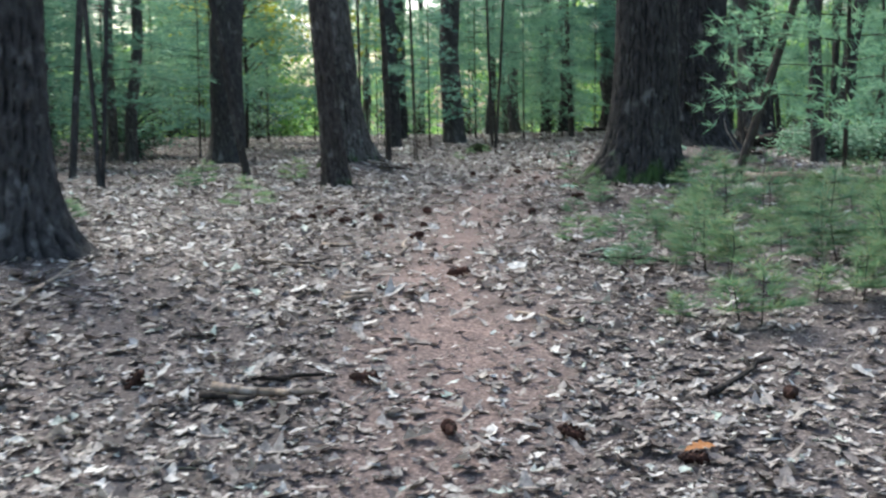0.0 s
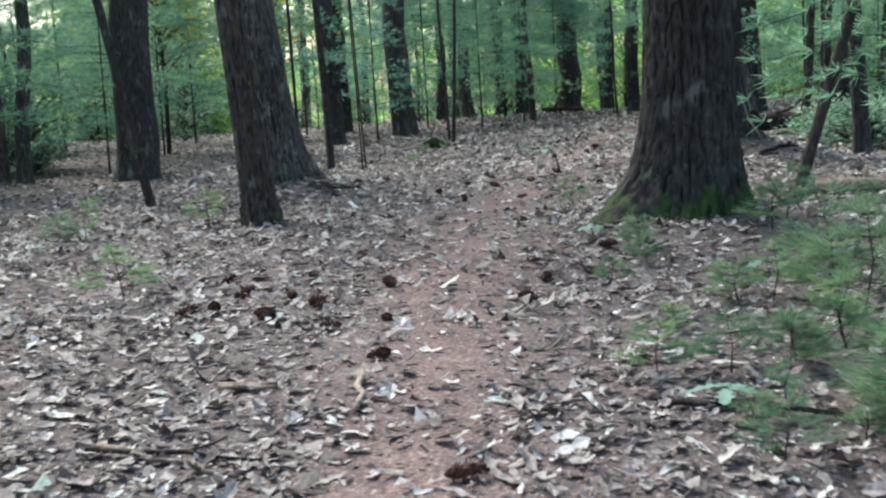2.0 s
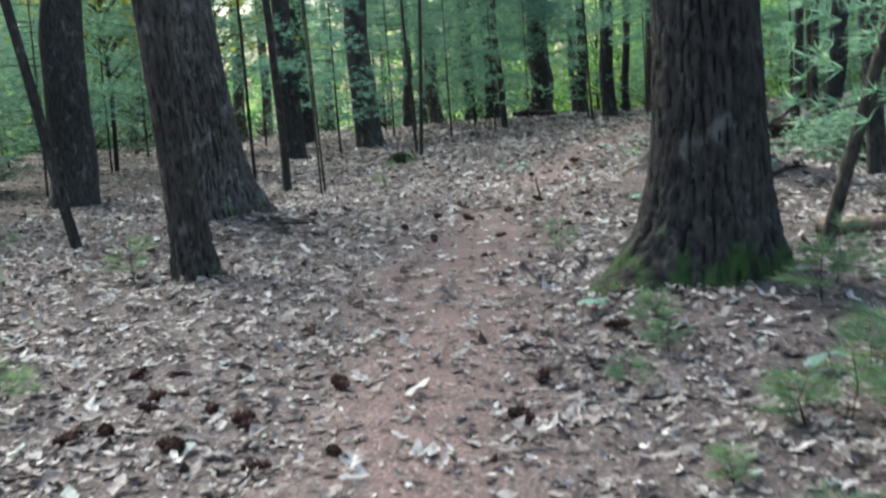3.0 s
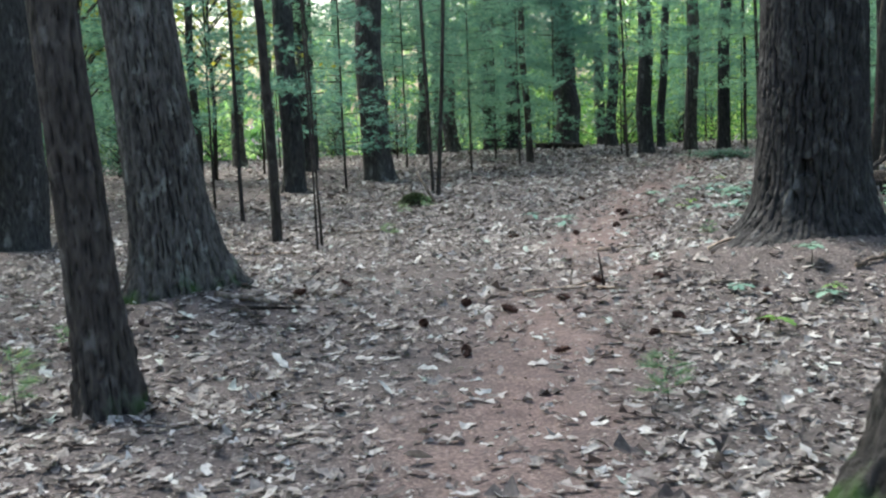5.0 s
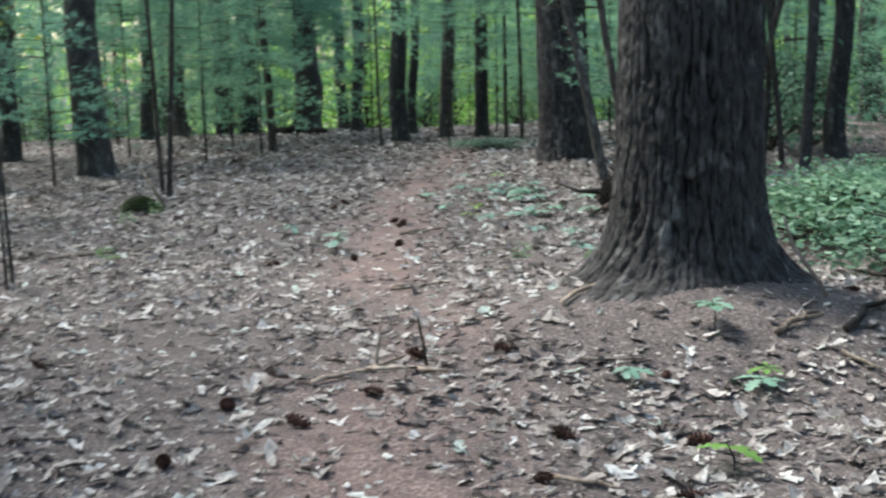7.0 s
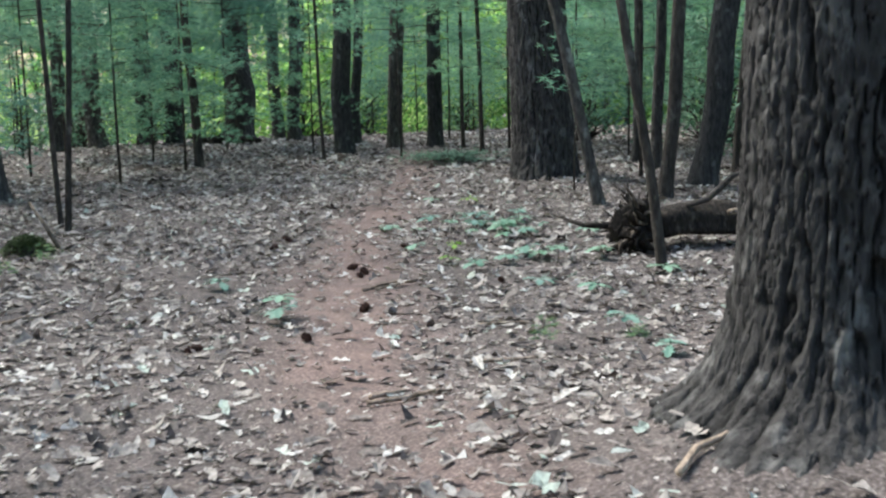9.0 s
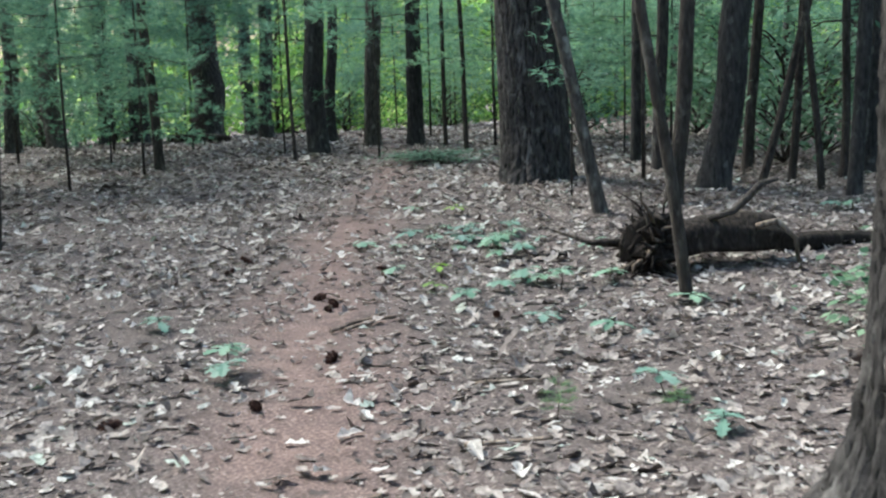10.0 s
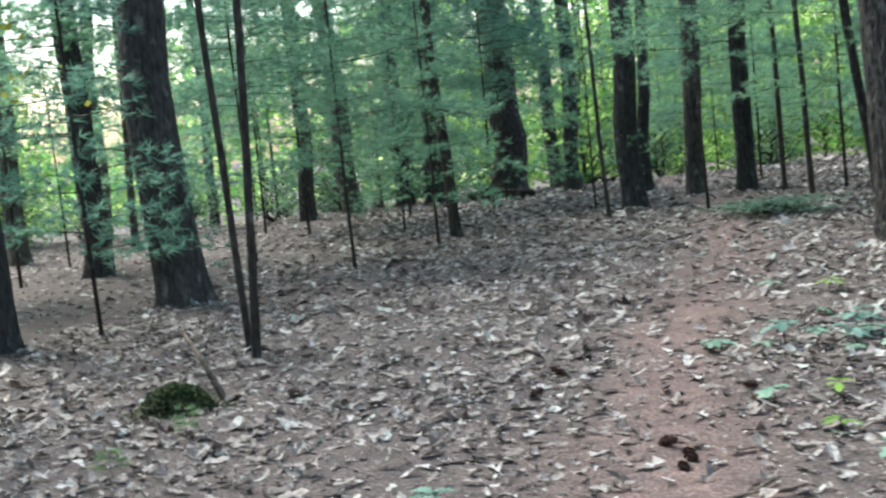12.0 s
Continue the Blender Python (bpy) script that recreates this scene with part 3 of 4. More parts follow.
def leaf_shape(seed):
    """Half widths of a lobed, torn or narrow leaf at five stations along its midrib, each side its own."""
    rl = random.Random(seed)
    lobes = ((0.03, 0.2, 0.1, 0.28, 0.03), (0.04, 0.26, 0.14, 0.36, 0.06), (0.02, 0.16, 0.24, 0.2, 0.02), (0.05, 0.34, 0.12, 0.22, 0.04))
    return [[w * rl.uniform(0.6, 1.25) for w in rl.choice(lobes)] for _ in range(2)]


LEAF_SHAPES = [leaf_shape(i) for i in range(30)]


def dry_leaf(verts, faces, x, y, size, lobed=True):
    """One dry leaf: large ones lobed and curled both ways, crumbs plain."""
    a = lrng.uniform(0, 6.283)
    c, s = math.cos(a), math.sin(a)
    tip, tip2 = lrng.gauss(0, 0.2), lrng.gauss(0, 0.28)
    z = surface(x, y) + lrng.uniform(0.004, 0.018)
    o = len(verts)
    if size < 0.042 or not lobed:
        w, curl = lrng.uniform(0.16, 0.4) * size, lrng.uniform(-0.1, 0.3) * size
        k = lrng.uniform(0.3, 0.7)
        for u, v, h in ((0, 0, 0), (k * size, w, curl), (size, 0, 0), ((1 - k) * size, -w, curl)):
            verts.append((x + u * c - v * s, y + u * s + v * c, z + h + u * tip + v * tip2))
        faces += [(o, o + 1, o + 2), (o, o + 2, o + 3)]
        return
    left, right = LEAF_SHAPES[lrng.randrange(30)]
    cup, roll_up, twist = lrng.uniform(-0.4, 1.6), lrng.uniform(-0.15, 0.45), lrng.gauss(0, 0.35)
    for i in range(5):
        f = i / 4
        u, bow = (f + lrng.uniform(-0.05, 0.05)) * size, 0.05 * size * math.sin(3 * f + a)
        for v in (left[i] * size, 0.0, -right[i] * size):
            h = cup * v * v / size * 1.6 + roll_up * size * (f - 0.4) ** 2 + twist * v * (f - 0.5) + u * tip + v * tip2
            verts.append((x + u * c - (v + bow) * s, y + u * s + (v + bow) * c, max(z - 0.012, z + h)))
        if i:
            q = o + 3 * i
            faces += [(q - 3, q - 2, q + 1, q), (q - 2, q - 1, q + 2, q + 1)]


count = 0
while count < 170000:
    y = 1.5 + 44 * lrng.random() ** 1.15
    half = 2.2 + 0.2 * min(y, 20)
    x = float(np.interp(y, TRAIL_Y, TRAIL_X)) + lrng.uniform(-half, half)
    if lrng.random() < 0.74 * worn(x, y) or (math.hypot(x - 3.5, y - 17.4) < 1.15 and lrng.random() < 0.6):
        continue
    if lrng.random() > 0.85 + 0.7 * noise.noise((x * 0.8, y * 0.8, 5)):
        continue
    dry_leaf(lv, lf, x, y, lrng.choice((0.02, 0.025, 0.03, 0.035, 0.045, 0.055, 0.075, 0.1)) * lrng.uniform(0.75, 1.2) * (1 + 0.014 * max(0.0, y - 8)), y < 30)
    count += 1
for k in range(64000):
    x, y = (lrng.uniform(-13, 16), lrng.uniform(8, 50)) if k % 4 else (lrng.uniform(-24, 28), lrng.uniform(-10, 58))
    if abs(x - float(np.interp(y, TRAIL_Y, TRAIL_X))) > 2.2 + 0.2 * max(0, min(y, 20)) or y < 2:
        dry_leaf(lv, lf, x, y, lrng.uniform(0.05, 0.12), False)
tagged(new("fallen_leaves", mesh_from("fallen_leaves", lv, lf, LITTER, False)), "dry tan and brown oak leaves littering the forest floor", "leaf litter", kind="stuff")


# ---- dead wood ----
def stick(x0, y0, x1, y1, r, mat, label, lift=0.0, top=0.0):
    """A crooked fallen stick from end to end on the ground."""
    rs = random.Random(round(x0 * 97 + y0 * 31))
    pts = []
    ln = math.hypot(x1 - x0, y1 - y0)
    for i in range(6):
        f = i / 5
        x, y = x0 + (x1 - x0) * f + rs.gauss(0, 0.03 * ln), y0 + (y1 - y0) * f + rs.gauss(0, 0.03 * ln)
        pts.append((x - x0, y - y0, surface(x, y) - surface(x0, y0) + r * 0.9 + 0.012 + top * f))
    radii = [r * (1.1 - 0.45 * i / 5) for i in range(6)]
    pieces = [tube(pts, radii, 8, 0.35, x0)]
    if ln > 0.4:
        m, a = Vector(pts[3]), math.atan2(y1 - y0, x1 - x0) + rs.choice((-0.7, 0.7))
        pieces.append(tube([m, m + Vector((math.cos(a), math.sin(a), 0.15)) * 0.1, m + Vector((math.cos(a), math.sin(a), 0.25)) * 0.22 * ln], [r * 0.6, r * 0.45, r * 0.25], 6))
    ob = new("stick", mesh_from("stick", *joined(pieces), mat))
    ob.location = (x0, y0, surface(x0, y0))
    return tagged(ob, label, "stick", "fallen sticks")


STICKS = [(-0.98, 4.76, -0.54, 4.70, 0.02), (-1.02, 4.68, -0.78, 4.66, 0.016), (-0.83, 4.88, -0.54, 4.98, 0.012), (-2.29, 6.02, -2.12, 6.84, 0.012), (-1.15, 7.30, -0.60, 6.92, 0.01), (-0.54, 6.13, -0.39, 6.13, 0.014), (0.36, 5.90, 0.64, 5.56, 0.009),
    (1.10, 4.66, 1.49, 5.13, 0.014), (-0.53, 6.20, -0.38, 6.21, 0.014), (-0.81, 7.97, -0.58, 7.88, 0.012), (-1.18, 7.29, -0.59, 7.05, 0.01), (0.77, 7.41, 1.32, 7.05, 0.013), (3.22, 13.47, 4.07, 13.00, 0.06), (-0.82, 7.99, -0.58, 7.92, 0.014),
    (-0.25, 7.98, -0.25, 7.53, 0.014), (-1.02, 16.42, -0.58, 16.35, 0.02)]
MORE_STICKS = [(1.14, 16.79, 1.48, 16.99, 0.013), (1.48, 16.99, 1.83, 16.70, 0.012), (1.48, 16.99, 1.80, 17.20, 0.01), (2.63, 17.34, 3.04, 17.55, 0.014), (-1.40, 20.74, -0.60, 20.25, 0.012), (-0.19, 22.43, 0.91, 22.86, 0.014), (-0.80, 16.19, -0.42, 16.29, 0.014),
    (1.74, 15.04, 1.92, 14.82, 0.01), (3.42, 16.38, 3.78, 16.60, 0.016), (2.42, 16.55, 2.73, 16.36, 0.01), (3.81, 16.41, 4.32, 16.81, 0.02), (3.61, 16.11, 3.66, 15.86, 0.012), (2.18, 19.45, 2.59, 19.46, 0.012), (3.31, 21.01, 3.62, 20.88, 0.01),
    (2.22, 19.54, 2.41, 19.62, 0.014), (2.91, 20.08, 3.25, 19.98, 0.012), (3.11, 22.74, 3.56, 22.90, 0.012), (3.30, 21.04, 3.70, 20.96, 0.012), (3.03, 22.74, 3.42, 23.00, 0.014), (4.91, 24.60, 5.42, 24.55, 0.02)]
for i, (x0, y0, x1, y1, r) in enumerate(STICKS + MORE_STICKS):
    if r > 0.05:
        log = thing("fallen_log", x0, y0, surface(x0, y0), "thin fallen log lying among the seedlings", "log")
        part("trunk", mesh_from("trunk", *tube([(0, 0, 0.07), (0.5, -0.28, 0.09), (1.2, -0.6, 0.06), (2.2, -1.1, 0.03)], [0.07, 0.065, 0.06, 0.04], 12, 0.3), DEAD_WOOD), log)
        part("branch_stub", mesh_from("branch_stub", *tube([(0.5, -0.28, 0.1), (0.55, -0.22, 0.25)], [0.022, 0.01], 6), DEAD_WOOD), log)
    else:
        mat, label = ((PALE_WOOD, "pale barkless stick lying on the leaves"), (DEAD_WOOD, "grey weathered stick lying on the leaves"), (DARK_WOOD, "dark rotting stick lying on the leaves"))["pgd".index("gddpgggdggddggpgppppggdgggdgggpggdgd"[i])]
        stick(x0, y0, x1, y1, r, mat, label)
# forked twigs standing up out of the litter
stick(1.52, 17.04, 1.57, 17.12, 0.008, PALE_WOOD, "pale forked twig standing up from the litter", top=0.22)
stick(1.74, 16.86, 1.71, 16.9, 0.008, DARK_WOOD, "dark thin twig standing up from the litter", top=0.24)
# the pale stick that leans on the furrowed pine
lean_stick = new("stick", mesh_from("stick", *tube([(0, 0, 0.01), (-0.07, 0.08, 0.16), (-0.13, 0.15, 0.28), (-0.16, 0.2, 0.44)], [0.011, 0.012, 0.011, 0.007], 8, 0.3), PALE_WOOD))
lean_stick.location = (4.0, 16.85, surface(4.0, 16.85))
tagged(lean_stick, "pale crooked stick leaning on the pine's root flare", "stick", "fallen sticks")

# uprooted log with its root plate
log = thing("uprooted_log", 6.05, 23.7, surface(6.05, 23.7), "dark uprooted rotting log with torn roots", "log")
part("log", mesh_from("log", *tube([(-0.25, 0.02, 0.2), (0.1, 0, 0.24), (0.5, 0.0, 0.23), (0.78, 0.0, 0.2), (0.95, 0.0, 0.15)], [0.17, 0.16, 0.135, 0.115, 0.06], 24, 0.8, 3), DARK_WOOD), log)
part("broken_trunk", mesh_from("broken_trunk", *tube([(1.0, 0.25, 0.06), (1.3, 0.28, 0.07), (1.7, 0.33, 0.05), (2.1, 0.38, 0.02)], [0.07, 0.08, 0.07, 0.05], 14, 0.5, 5), DARK_WOOD), log)
prng = random.Random(12)
pv, pf = tube([(-0.5, 0, 0.14), (-0.42, 0.02, 0.18), (-0.3, 0.0, 0.2), (-0.15, 0, 0.2)], [0.05, 0.12, 0.17, 0.15], 40, 1.5, 4)
pv = [tuple(Vector(q) + 0.05 * noise.noise_vector(Vector(q) * 9)) for q in pv]
part("root_plate", mesh_from("root_plate", pv, pf, DARK_WOOD, False), log)
for i in range(52):
    a = prng.uniform(0, 6.283)
    d = Vector((-0.35 + prng.gauss(0, 0.35), math.cos(a) * 0.8, math.sin(a) * 0.9))
    L = prng.uniform(0.16, 0.44)
    p0 = Vector((-0.3 + prng.gauss(0, 0.06), 0.1 * math.cos(a), 0.19 + 0.1 * math.sin(a)))
    p2 = p0 + d * L
    p2.z = max(0.02, p2.z)
    p1 = (p0 + p2) / 2 + Vector((prng.gauss(0, 0.06), prng.gauss(0, 0.06), prng.gauss(0, 0.06)))
    r = prng.uniform(0.012, 0.045)
    part("root", mesh_from("root", *tube([p0, p1, p2], [r, r * 0.65, r * 0.2], 7, 0.5, i), (DARK_WOOD, DARK_WOOD, DEAD_WOOD)[i % 3 if i % 2 else 0]), log)
part("root", mesh_from("root", *tube([(0.15, -0.1, 0.38), (0.35, -0.12, 0.43), (0.5, -0.1, 0.53), (0.62, -0.08, 0.62), (0.78, -0.05, 0.64)], [0.024, 0.026, 0.03, 0.026, 0.014], 9, 0.3), SAP_BARK), log, "grey upcurved root")
part("root", mesh_from("root", *tube([(0.55, -0.12, 0.3), (0.7, -0.18, 0.34), (0.82, -0.24, 0.2), (0.84, -0.26, 0.0)], [0.025, 0.025, 0.02, 0.014], 8, 0.3), DEAD_WOOD), log)

# mossy rotten stump
stump = thing("rotten_stump", 0.72, 25.95, surface(0.72, 25.95), "low rotten stump covered in dark moss", "stump")
sv, sf = [], []
for j in range(9):
    f = j / 8
    for k in range(22):
        a = 6.283 * k / 22
        r = (1 - f ** 1.6) * (1 + 0.45 * noise.noise((math.cos(a) * 1.6, math.sin(a) * 1.6, f * 2 + 4)))
        sv.append((0.26 * r * math.cos(a), 0.17 * r * math.sin(a), 0.17 * f * (1 + 0.35 * noise.noise((math.cos(a) * 2, math.sin(a) * 2, 9))) - 0.03))
    if j:
        sf += [((j - 1) * 22 + k, (j - 1) * 22 + (k + 1) % 22, j * 22 + (k + 1) % 22, j * 22 + k) for k in range(22)]
part("stump", mesh_from("stump", sv, sf, DARK_WOOD), stump)
mv, mf = [], []
mr = random.Random(2)
for i in range(3200):
    x, y = mr.gauss(0, 0.13), mr.gauss(0, 0.08)
    leaf_quad(mv, mf, Vector((x, y, max(0.01, 0.16 - 2.2 * x * x - 5 * y * y) + mr.uniform(-0.03, 0.02))), 0.022, mr, 1.0)
part("moss", mesh_from("moss", mv, mf, MOSS, False), stump)
part("snag", mesh_from("snag", *tube([(0.3, 0.1, 0.0), (0.18, 0.25, 0.22), (0.05, 0.35, 0.45)], [0.025, 0.02, 0.01], 7, 0.3), DEAD_WOOD), stump)
# logs on the crest
for x, y, ln, mat, label in ((5.35, 42.6, 1.3, DARK_WOOD, "dark fallen log on the crest of the rise"),):
    far_log = thing("fallen_log", x, y, surface(x, y), label, "log")
    part("trunk", mesh_from("trunk", *tube([(-ln / 2, 0, 0.06), (0, 0.03, 0.09), (ln / 2, 0, 0.04)], [0.11, 0.12, 0.07], 12, 0.4, x), mat), far_log)
    part("branch_stub", mesh_from("branch_stub", *tube([(-0.3, 0, 0.15), (-0.05, -0.05, 0.45), (0.15, -0.05, 0.7)], [0.03, 0.02, 0.008], 6), mat), far_log)


# ---- pine cones ----
def cone_mesh(seed):
    rc = random.Random(seed)
    verts, faces = tube([(-0.06, 0, 0), (-0.03, 0, 0), (0.03, 0, 0), (0.07, 0, 0)], [0.008, 0.02, 0.018, 0.005], 8)
    for i in range(34):
        f = i / 34
        a, x = i * 2.4, -0.055 + 0.12 * f
        r = 0.014 + 0.02 * math.sin(math.pi * min(1, f * 0.9 + 0.12))
        c, s = math.cos(a), math.sin(a)
        o, w = len(verts), 0.011
        verts += [(x, 0.01 * c - w * s * 0.5, 0.01 * s + w * c * 0.5), (x, 0.01 * c + w * s * 0.5, 0.01 * s - w * c * 0.5), (x + 0.014, r * c + w * s, r * s - w * c), (x + 0.014, r * c - w * s, r * s + w * c), (x + 0.02, r * 1.02 * c, r * 1.02 * s)]
        faces += [(o, o + 1, o + 2, o + 3), (o + 3, o + 2, o + 4)]
    return mesh_from("pine_cone", verts, faces, CONE, False)


CONE_MESH = [cone_mesh(i) for i in range(2)]
CONES = [(-0.36, 4.92), (0.07, 6.78), (-1.33, 4.90), (-0.65, 4.47), (0.01, 4.25), (0.46, 4.19), (1.41, 4.64),
    (-0.94, 10.00), (-0.20, 8.31), (0.88, 3.99), (-0.93, 10.17), (-1.11, 10.69), (-0.75, 9.33), (-1.05, 9.57),
    (-1.19, 9.56), (-0.50, 9.62), (-0.18, 8.30), (0.71, 9.86), (0.56, 9.34), (-0.31, 11.29), (-0.13, 10.09),
    (-1.05, 9.62), (-1.19, 9.59), (-0.77, 9.36), (-0.66, 9.84), (-0.53, 9.69), (-0.42, 9.07), (-0.16, 9.18),
    (1.15, 10.39)]
MORE_CONES = [(0.57, 14.74), (1.09, 14.68), (2.12, 14.71), (0.38, 15.73), (0.71, 16.57), (0.96, 16.11), (1.39, 16.49),
    (-0.46, 16.80), (-0.14, 17.55), (1.97, 15.54), (2.45, 15.29), (2.71, 16.15), (1.69, 15.05), (2.16, 16.91),
    (4.40, 17.21), (1.75, 17.08), (2.23, 21.07), (3.20, 23.47), (2.84, 21.97), (1.58, 21.07), (3.97, 24.72),
    (2.83, 25.09), (4.10, 22.68), (3.25, 23.85), (3.08, 25.62), (3.89, 24.39), (3.93, 24.37), (3.27, 23.60)]
    
rc = random.Random(15)
for i, (x, y) in enumerate(CONES + MORE_CONES):
    ob = new("pine_cone", CONE_MESH[i % 2])
    s = rc.uniform(0.65, 1.0)
    ob.matrix_basis = Matrix.Translation((x, y, surface(x, y) + 0.032 * s)) @ Matrix.Rotation(rc.uniform(0, 6.28), 4, "Z") @ Matrix.Rotation(rc.gauss(0, 0.2), 4, "Y") @ Matrix.Scale(s, 4)
    tagged(ob, "dark brown open pine cone lying on the litter", "pine cone", "fallen pine cones")


# ---- seedlings ----
def pine_seedling(seed, h):
    rs = random.Random(seed)
    nv, nf = [], []
    stem = [(0, 0, -0.02), (rs.gauss(0, 0.015), rs.gauss(0, 0.015), h * 0.5), (rs.gauss(0, 0.03), rs.gauss(0, 0.03), h)]
    pieces = [tube(stem, [0.0045, 0.0035, 0.0015], 6)]
    for w in range(4):
        z = h * (0.3 + 0.2 * w)
        for b in range(4):
            a = rs.uniform(0, 6.283)
            L = h * 0.46 * (1 - 0.2 * w)
            d = Vector((math.cos(a), math.sin(a), 0.25))
            p = Vector((stem[1][0], stem[1][1], z))
            pieces.append(tube([p, p + d * L], [0.003, 0.0015], 4))
            k = 0.35 * L
            while k < L:
                tuft(nv, nf, p + d * k, d + Vector((0, 0, 0.3)), rs, 16, 0.11, 0.0024)
                k += 0.035
    tuft(nv, nf, Vector(stem[2]), Vector((0, 0, 1)), rs, 16, 0.1, 0.0028)
    return mesh_from("stem", *joined(pieces), SAP_BARK), mesh_from("needles", nv, nf, NEEDLES_YOUNG, False)


SEEDLING_PINES = [(1.53, 9.00), (1.67, 7.95), (1.57, 6.50), (1.45, 5.72), (2.16, 6.03), (1.38, 13.37),
    (-2.97, 9.56), (1.15, 7.75), (2.29, 7.91), (1.17, 5.72), (-1.82, 15.51), (-1.59, 10.03), (1.33, 10.31),
    (0.86, 7.71), (1.69, 8.99), (1.72, 8.14), (1.36, 7.69), (1.02, 6.69), (1.34, 6.88),
    (1.04, 9.63), (-1.64, 13.82), (1.11, 8.47), (2.04, 9.66), (0.84, 25.23),
    (1.02, 7.05), (1.2, 7.2), (1.5, 7.1), (1.75, 7.3), (2.15, 10.5), (2.3, 10.7), (1.3, 10.05), (-2.75, 13.2), (-2.6, 13.5), (-3.3, 17.0), (0.27, 21.76), (3.44, 20.32), (4.00, 20.25), (0.53, 24.54)]
rs = random.Random(33)
SEEDLINGS = [pine_seedling(i, (0.3, 0.42, 0.55)[i % 3]) for i in range(6)]
for i, (x, y) in enumerate(SEEDLING_PINES):
    t = thing("pine_seedling", x, y, surface(x, y), "small soft green pine seedling in the leaf litter", "seedling", "pine seedlings")
    part("stem", SEEDLINGS[i % 6][0], t)
    part("foliage", SEEDLINGS[i % 6][1], t)
    s = rs.uniform(0.6, 0.9) * (0.5 if y > 14 else 0.75 if x < 1.45 and x > 0 else 1)
    t.rotation_euler.z, t.scale = rs.uniform(0, 6.28), (s * 1.2, s * 1.2, s * 0.8)
# extra shoots of the seedling thicket on the bank
for i in range(66):
    x, y = rs.uniform(1.4, 3.7), rs.uniform(5.6, 10.5)
    if y > 9.2 and x < 2.5:
        continue
    t = thing("pine_seedling", x, y, surface(x, y), "small soft green pine seedling in the leaf litter", "seedling", "pine seedlings")
    part("stem", SEEDLINGS[i % 6][0], t)
    part("foliage", SEEDLINGS[i % 6][1], t)
    s = rs.uniform(0.5, 1.1)
    t.rotation_euler.z, t.scale = rs.uniform(0, 6.28), (s * 1.2, s * 1.2, s * 0.9)


def lobed_leaf(verts, faces, p, d, up, size):
    """One oak leaf with lobes, bent along its midrib."""
    s = d.cross(up).normalized()
    rim = ((0, 0.03), (0.2, 0.14), (0.3, 0.09), (0.42, 0.26), (0.52, 0.13), (0.68, 0.3), (0.76, 0.14), (0.9, 0.17), (1.0, 0.0))
    o = len(verts)
    for u, w in rim:
        mid = p + d * (u * size) - up * (0.25 * size * u * u)
        verts += [tuple(mid), tuple(mid + s * (w * size) + up * (0.12 * w * size)), tuple(mid - s * (w * size) + up * (0.12 * w * size))]
    for i in range(len(rim) - 1):
        q = o + 3 * i
        faces += [(q, q + 1, q + 4, q + 3), (q, q + 3, q + 5, q + 2)]


def broad_seedling(seed, h, n, size, mat):
    rs = random.Random(seed)
    lv, lf = [], []
    top = Vector((rs.gauss(0, 0.02), rs.gauss(0, 0.02), h))
    for i in range(n):
        a = i * 2.4 + rs.uniform(-0.3, 0.3)
        d = Vector((math.cos(a), math.sin(a), rs.uniform(-0.1, 0.3))).normalized()
        lobed_leaf(lv, lf, top * rs.uniform(0.7, 1.0), d, Vector((0, 0, 1)), size * rs.uniform(0.7, 1.2))
    return mesh_from("stem", *tube([(0, 0, -0.02), top * 0.5 + Vector((0.01, 0, 0)), top], [0.004, 0.003, 0.002], 6), SAP_BARK), mesh_from("leaves", lv, lf, mat, False)


def plant(name, meshes, x, y, label, group, scale):
    t = thing(name, x, y, surface(x, y), label, "seedling", group)
    part("stem", meshes[0], t)
    part("foliage", meshes[1], t)
    t.rotation_euler.z, t.scale = rs.uniform(0, 6.28), (scale, scale, scale)


OAK_SEEDLINGS = [(1.01, 7.34), (1.12, 10.72), (1.87, 9.61), (3.16, 16.54), (3.00, 15.85), (2.50, 16.18),
    (4.86, 25.31), (5.07, 25.00), (4.79, 23.64), (3.96, 19.77), (2.23, 21.78),
    (4.97, 25.64), (5.07, 25.18), (5.19, 24.90), (4.76, 23.74), (4.88, 23.40), (4.31, 22.43), (4.56, 21.91),
    (4.05, 20.42), (2.24, 21.91), (5.36, 22.47), (8.94, 25.82), (9.07, 25.67), (4.55, 25.69), (4.79, 23.86),
    (2.09, 23.26)]
LIME_SEEDLINGS = [(2.41, 14.94), (4.03, 23.67), (5.44, 27.12), (4.34, 24.37), (3.10, 15.94)]
OAK_MESH = [broad_seedling(i, 0.06 + 0.025 * i, 6 + i, 0.12, TEAL_LEAF) for i in range(4)]
LIME_MESH = [broad_seedling(10 + i, 0.08, 5, 0.1, BRIGHT_LEAF) for i in range(2)]
for i, (x, y) in enumerate(OAK_SEEDLINGS):
    plant("oak_seedling", OAK_MESH[i % 4], x, y, "oak seedling with dull blue-green lobed leaves", "oak seedlings", rs.uniform(0.8, 1.25))
for i in range(26):
    x, y = rs.gauss(5.1, 0.7), rs.gauss(24.8, 0.9)
    plant("oak_seedling", OAK_MESH[i % 4], x, y, "oak seedling with dull blue-green lobed leaves", "oak seedlings", rs.uniform(0.6, 1.2))
for i, (x, y) in enumerate(LIME_SEEDLINGS):
    plant("maple_seedling", LIME_MESH[i % 2], x, y, "maple seedling with bright lime-green leaves", "lime-green seedlings", rs.uniform(0.9, 1.3))


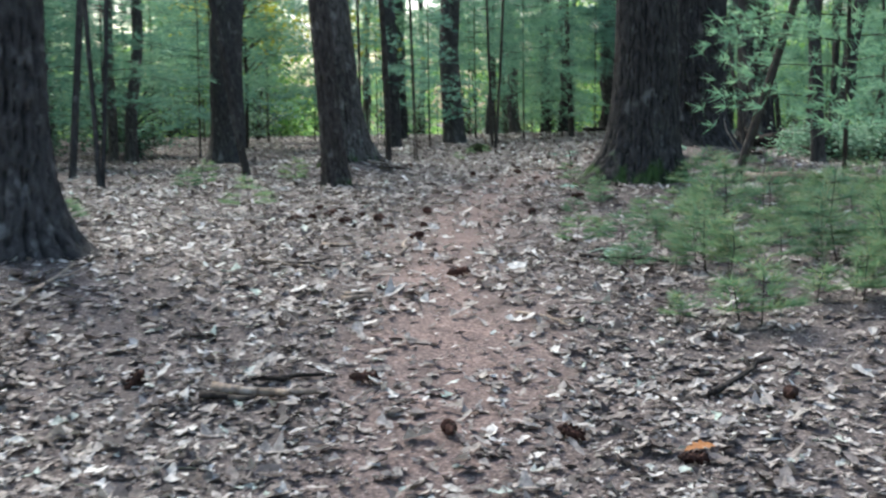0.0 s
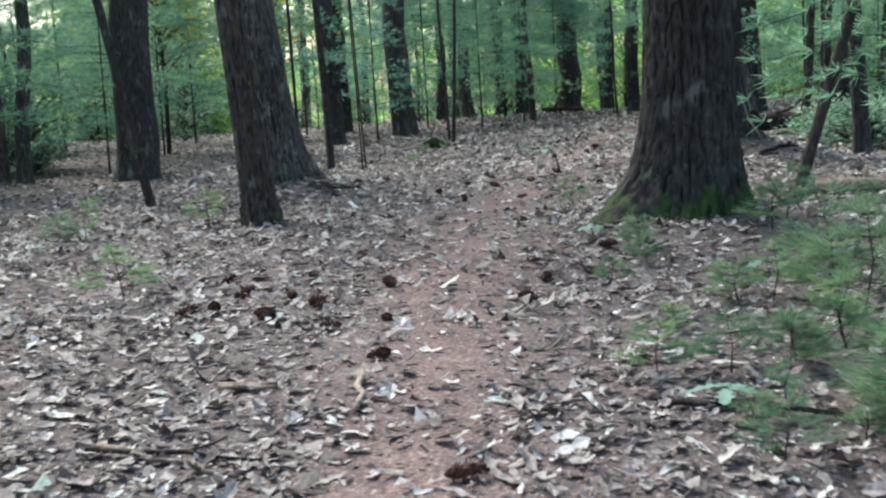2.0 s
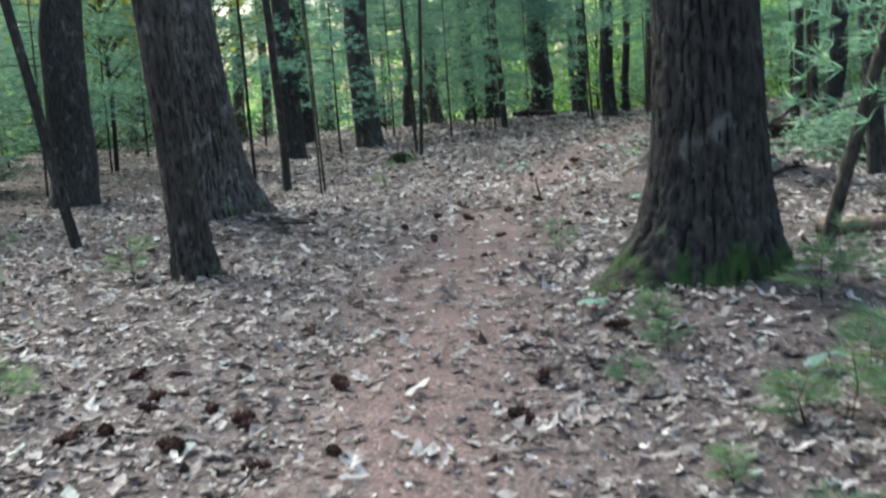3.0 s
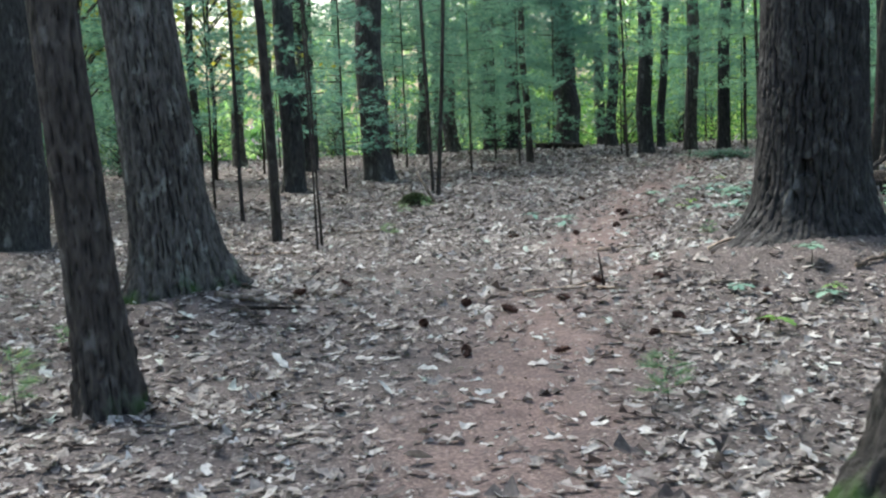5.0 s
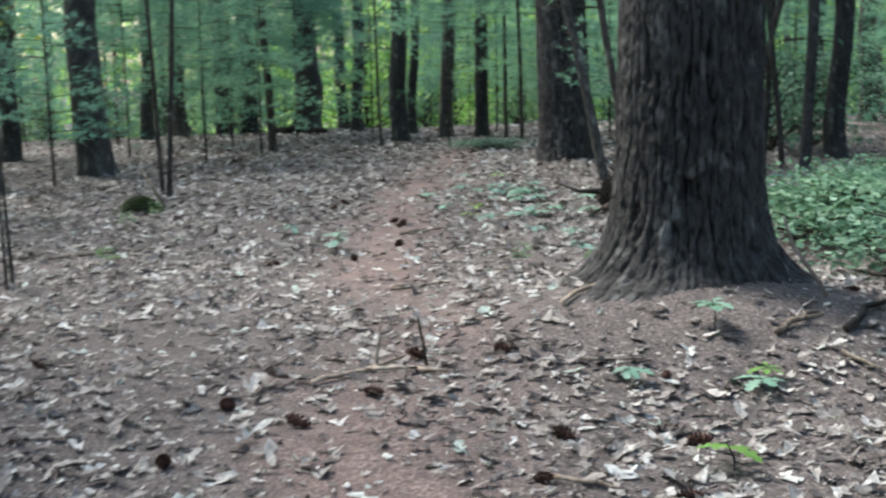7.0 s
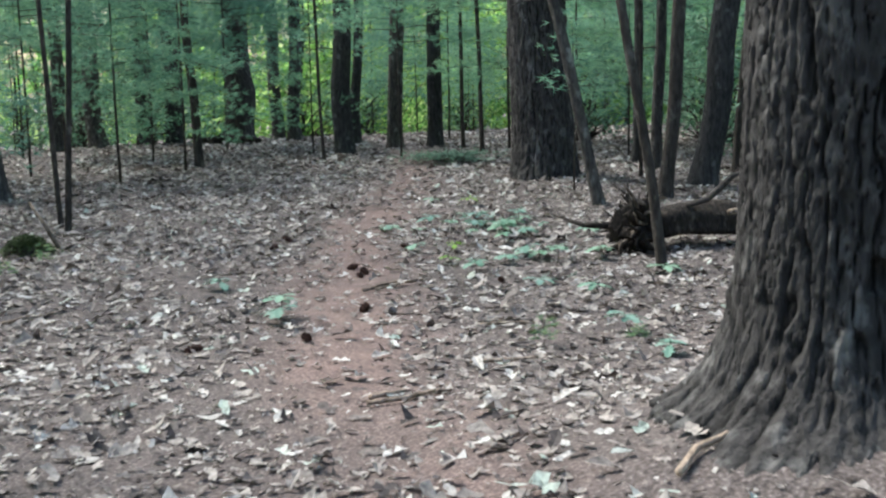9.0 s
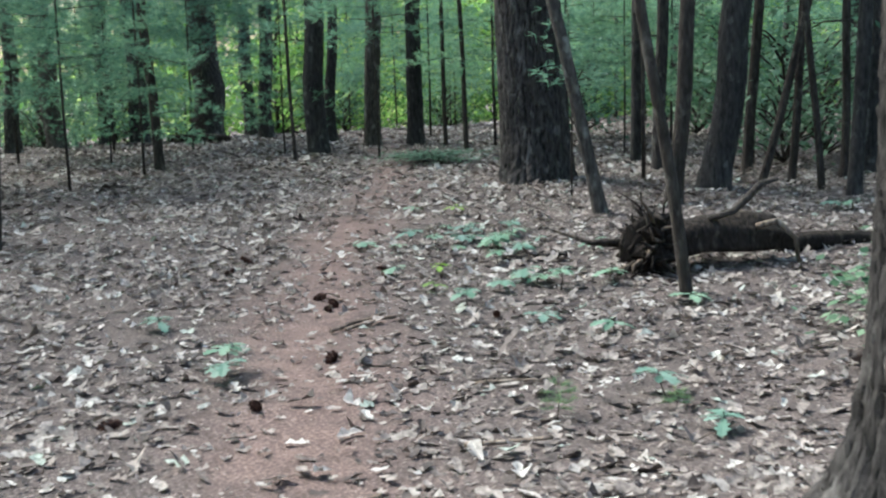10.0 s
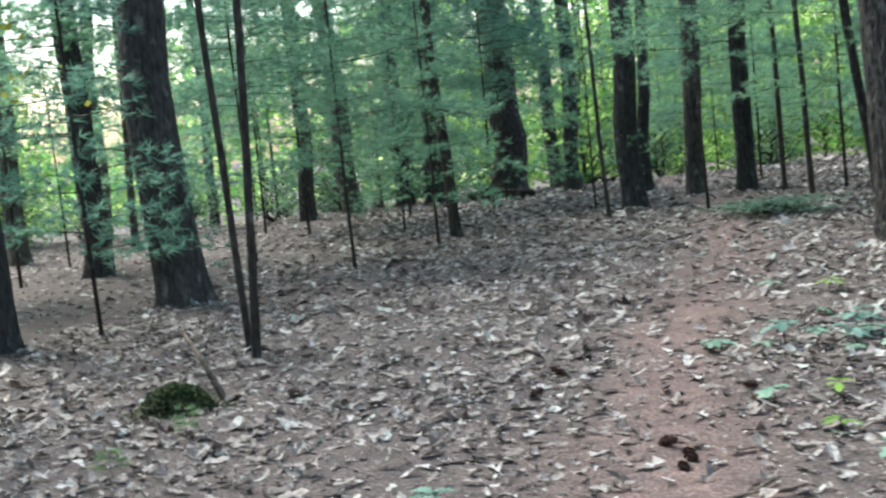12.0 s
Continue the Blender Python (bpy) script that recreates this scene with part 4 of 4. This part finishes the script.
# ---- low leafy bushes past the furrowed pine ----
BUSH = [leafy_crown(140 + i, 0.1, 0.6, 0.6, 40, 40, 0.06, BUSH_LEAF) for i in range(2)]
for i, (x, y) in enumerate(((6.43, 20.8), (6.3, 20.0), (7.6, 22.0), (7.3, 21.2), (7.9, 20.3), (5.6, 18.2), (7.2, 19.2), (8.6, 21.6), (6.6, 18.6), (9.0, 23.4), (7.24, 33.0))):
    t = thing("low_bush", x, y, surface(x, y), "low leafy bush with pale green layered leaves", "bush", "low bushes")
    part("branchwork", BUSH[i % 2][0], t)
    part("foliage", BUSH[i % 2][1], t)
    s = rs.uniform(0.8, 1.2)
    t.rotation_euler.z, t.scale = rs.uniform(0, 6.28), (s * 1.2, s * 1.2, s * 0.75 if i < 10 else s * 0.25)
# sunlit yellow-green maple bough between the trunks
YB = leafy_crown(170, 2.2, 4.2, 1.5, 30, 34, 0.12, YELLOW_LEAF)
for x, y in ((-4.6, 29.5), (-2.9, 33.0)):
    t = thing("yellowing_maple", x, y, surface(x, y), "slim maple with yellowing green leaves", "tree")
    part("stem", THICK_STEM, t)
    part("branchwork", YB[0], t)
    part("crown", YB[1], t)
# one rusty leaf
rv, rf = [], []
lobed_leaf(rv, rf, Vector((0, 0, 0.02)), Vector((0.8, 0.3, 0.25)).normalized(), Vector((0, -0.2, 1)).normalized(), 0.13)
rust = new("fallen_leaf", mesh_from("fallen_leaf", rv, rf, RUST_LEAF, False))
rust.location = (0.86, 4.02, surface(0.86, 4.02) + 0.02)
tagged(rust, "rust-orange curled oak leaf on the litter", "leaf")
# a soft pine sprig in front of the broad trunk
SPRIG = pine_boughs(190, 1.25, 1.9, 0.45, 3, 9, 0.12, 0.005, 0.09)
t = thing("pine_sapling", 6.95, 27.6, surface(6.95, 27.6), "thin pine sapling with sparse soft green sprigs", "tree")
part("stem", mesh_from("stem", *tube([(0, 0, -0.05), (0.02, 0, 1.0), (0, 0.02, 2.0)], [0.012, 0.009, 0.003], 6), SAP_BARK), t)
tagged(part("branchwork", SPRIG[0], t), kind="stuff")
part("crown", SPRIG[1], t)
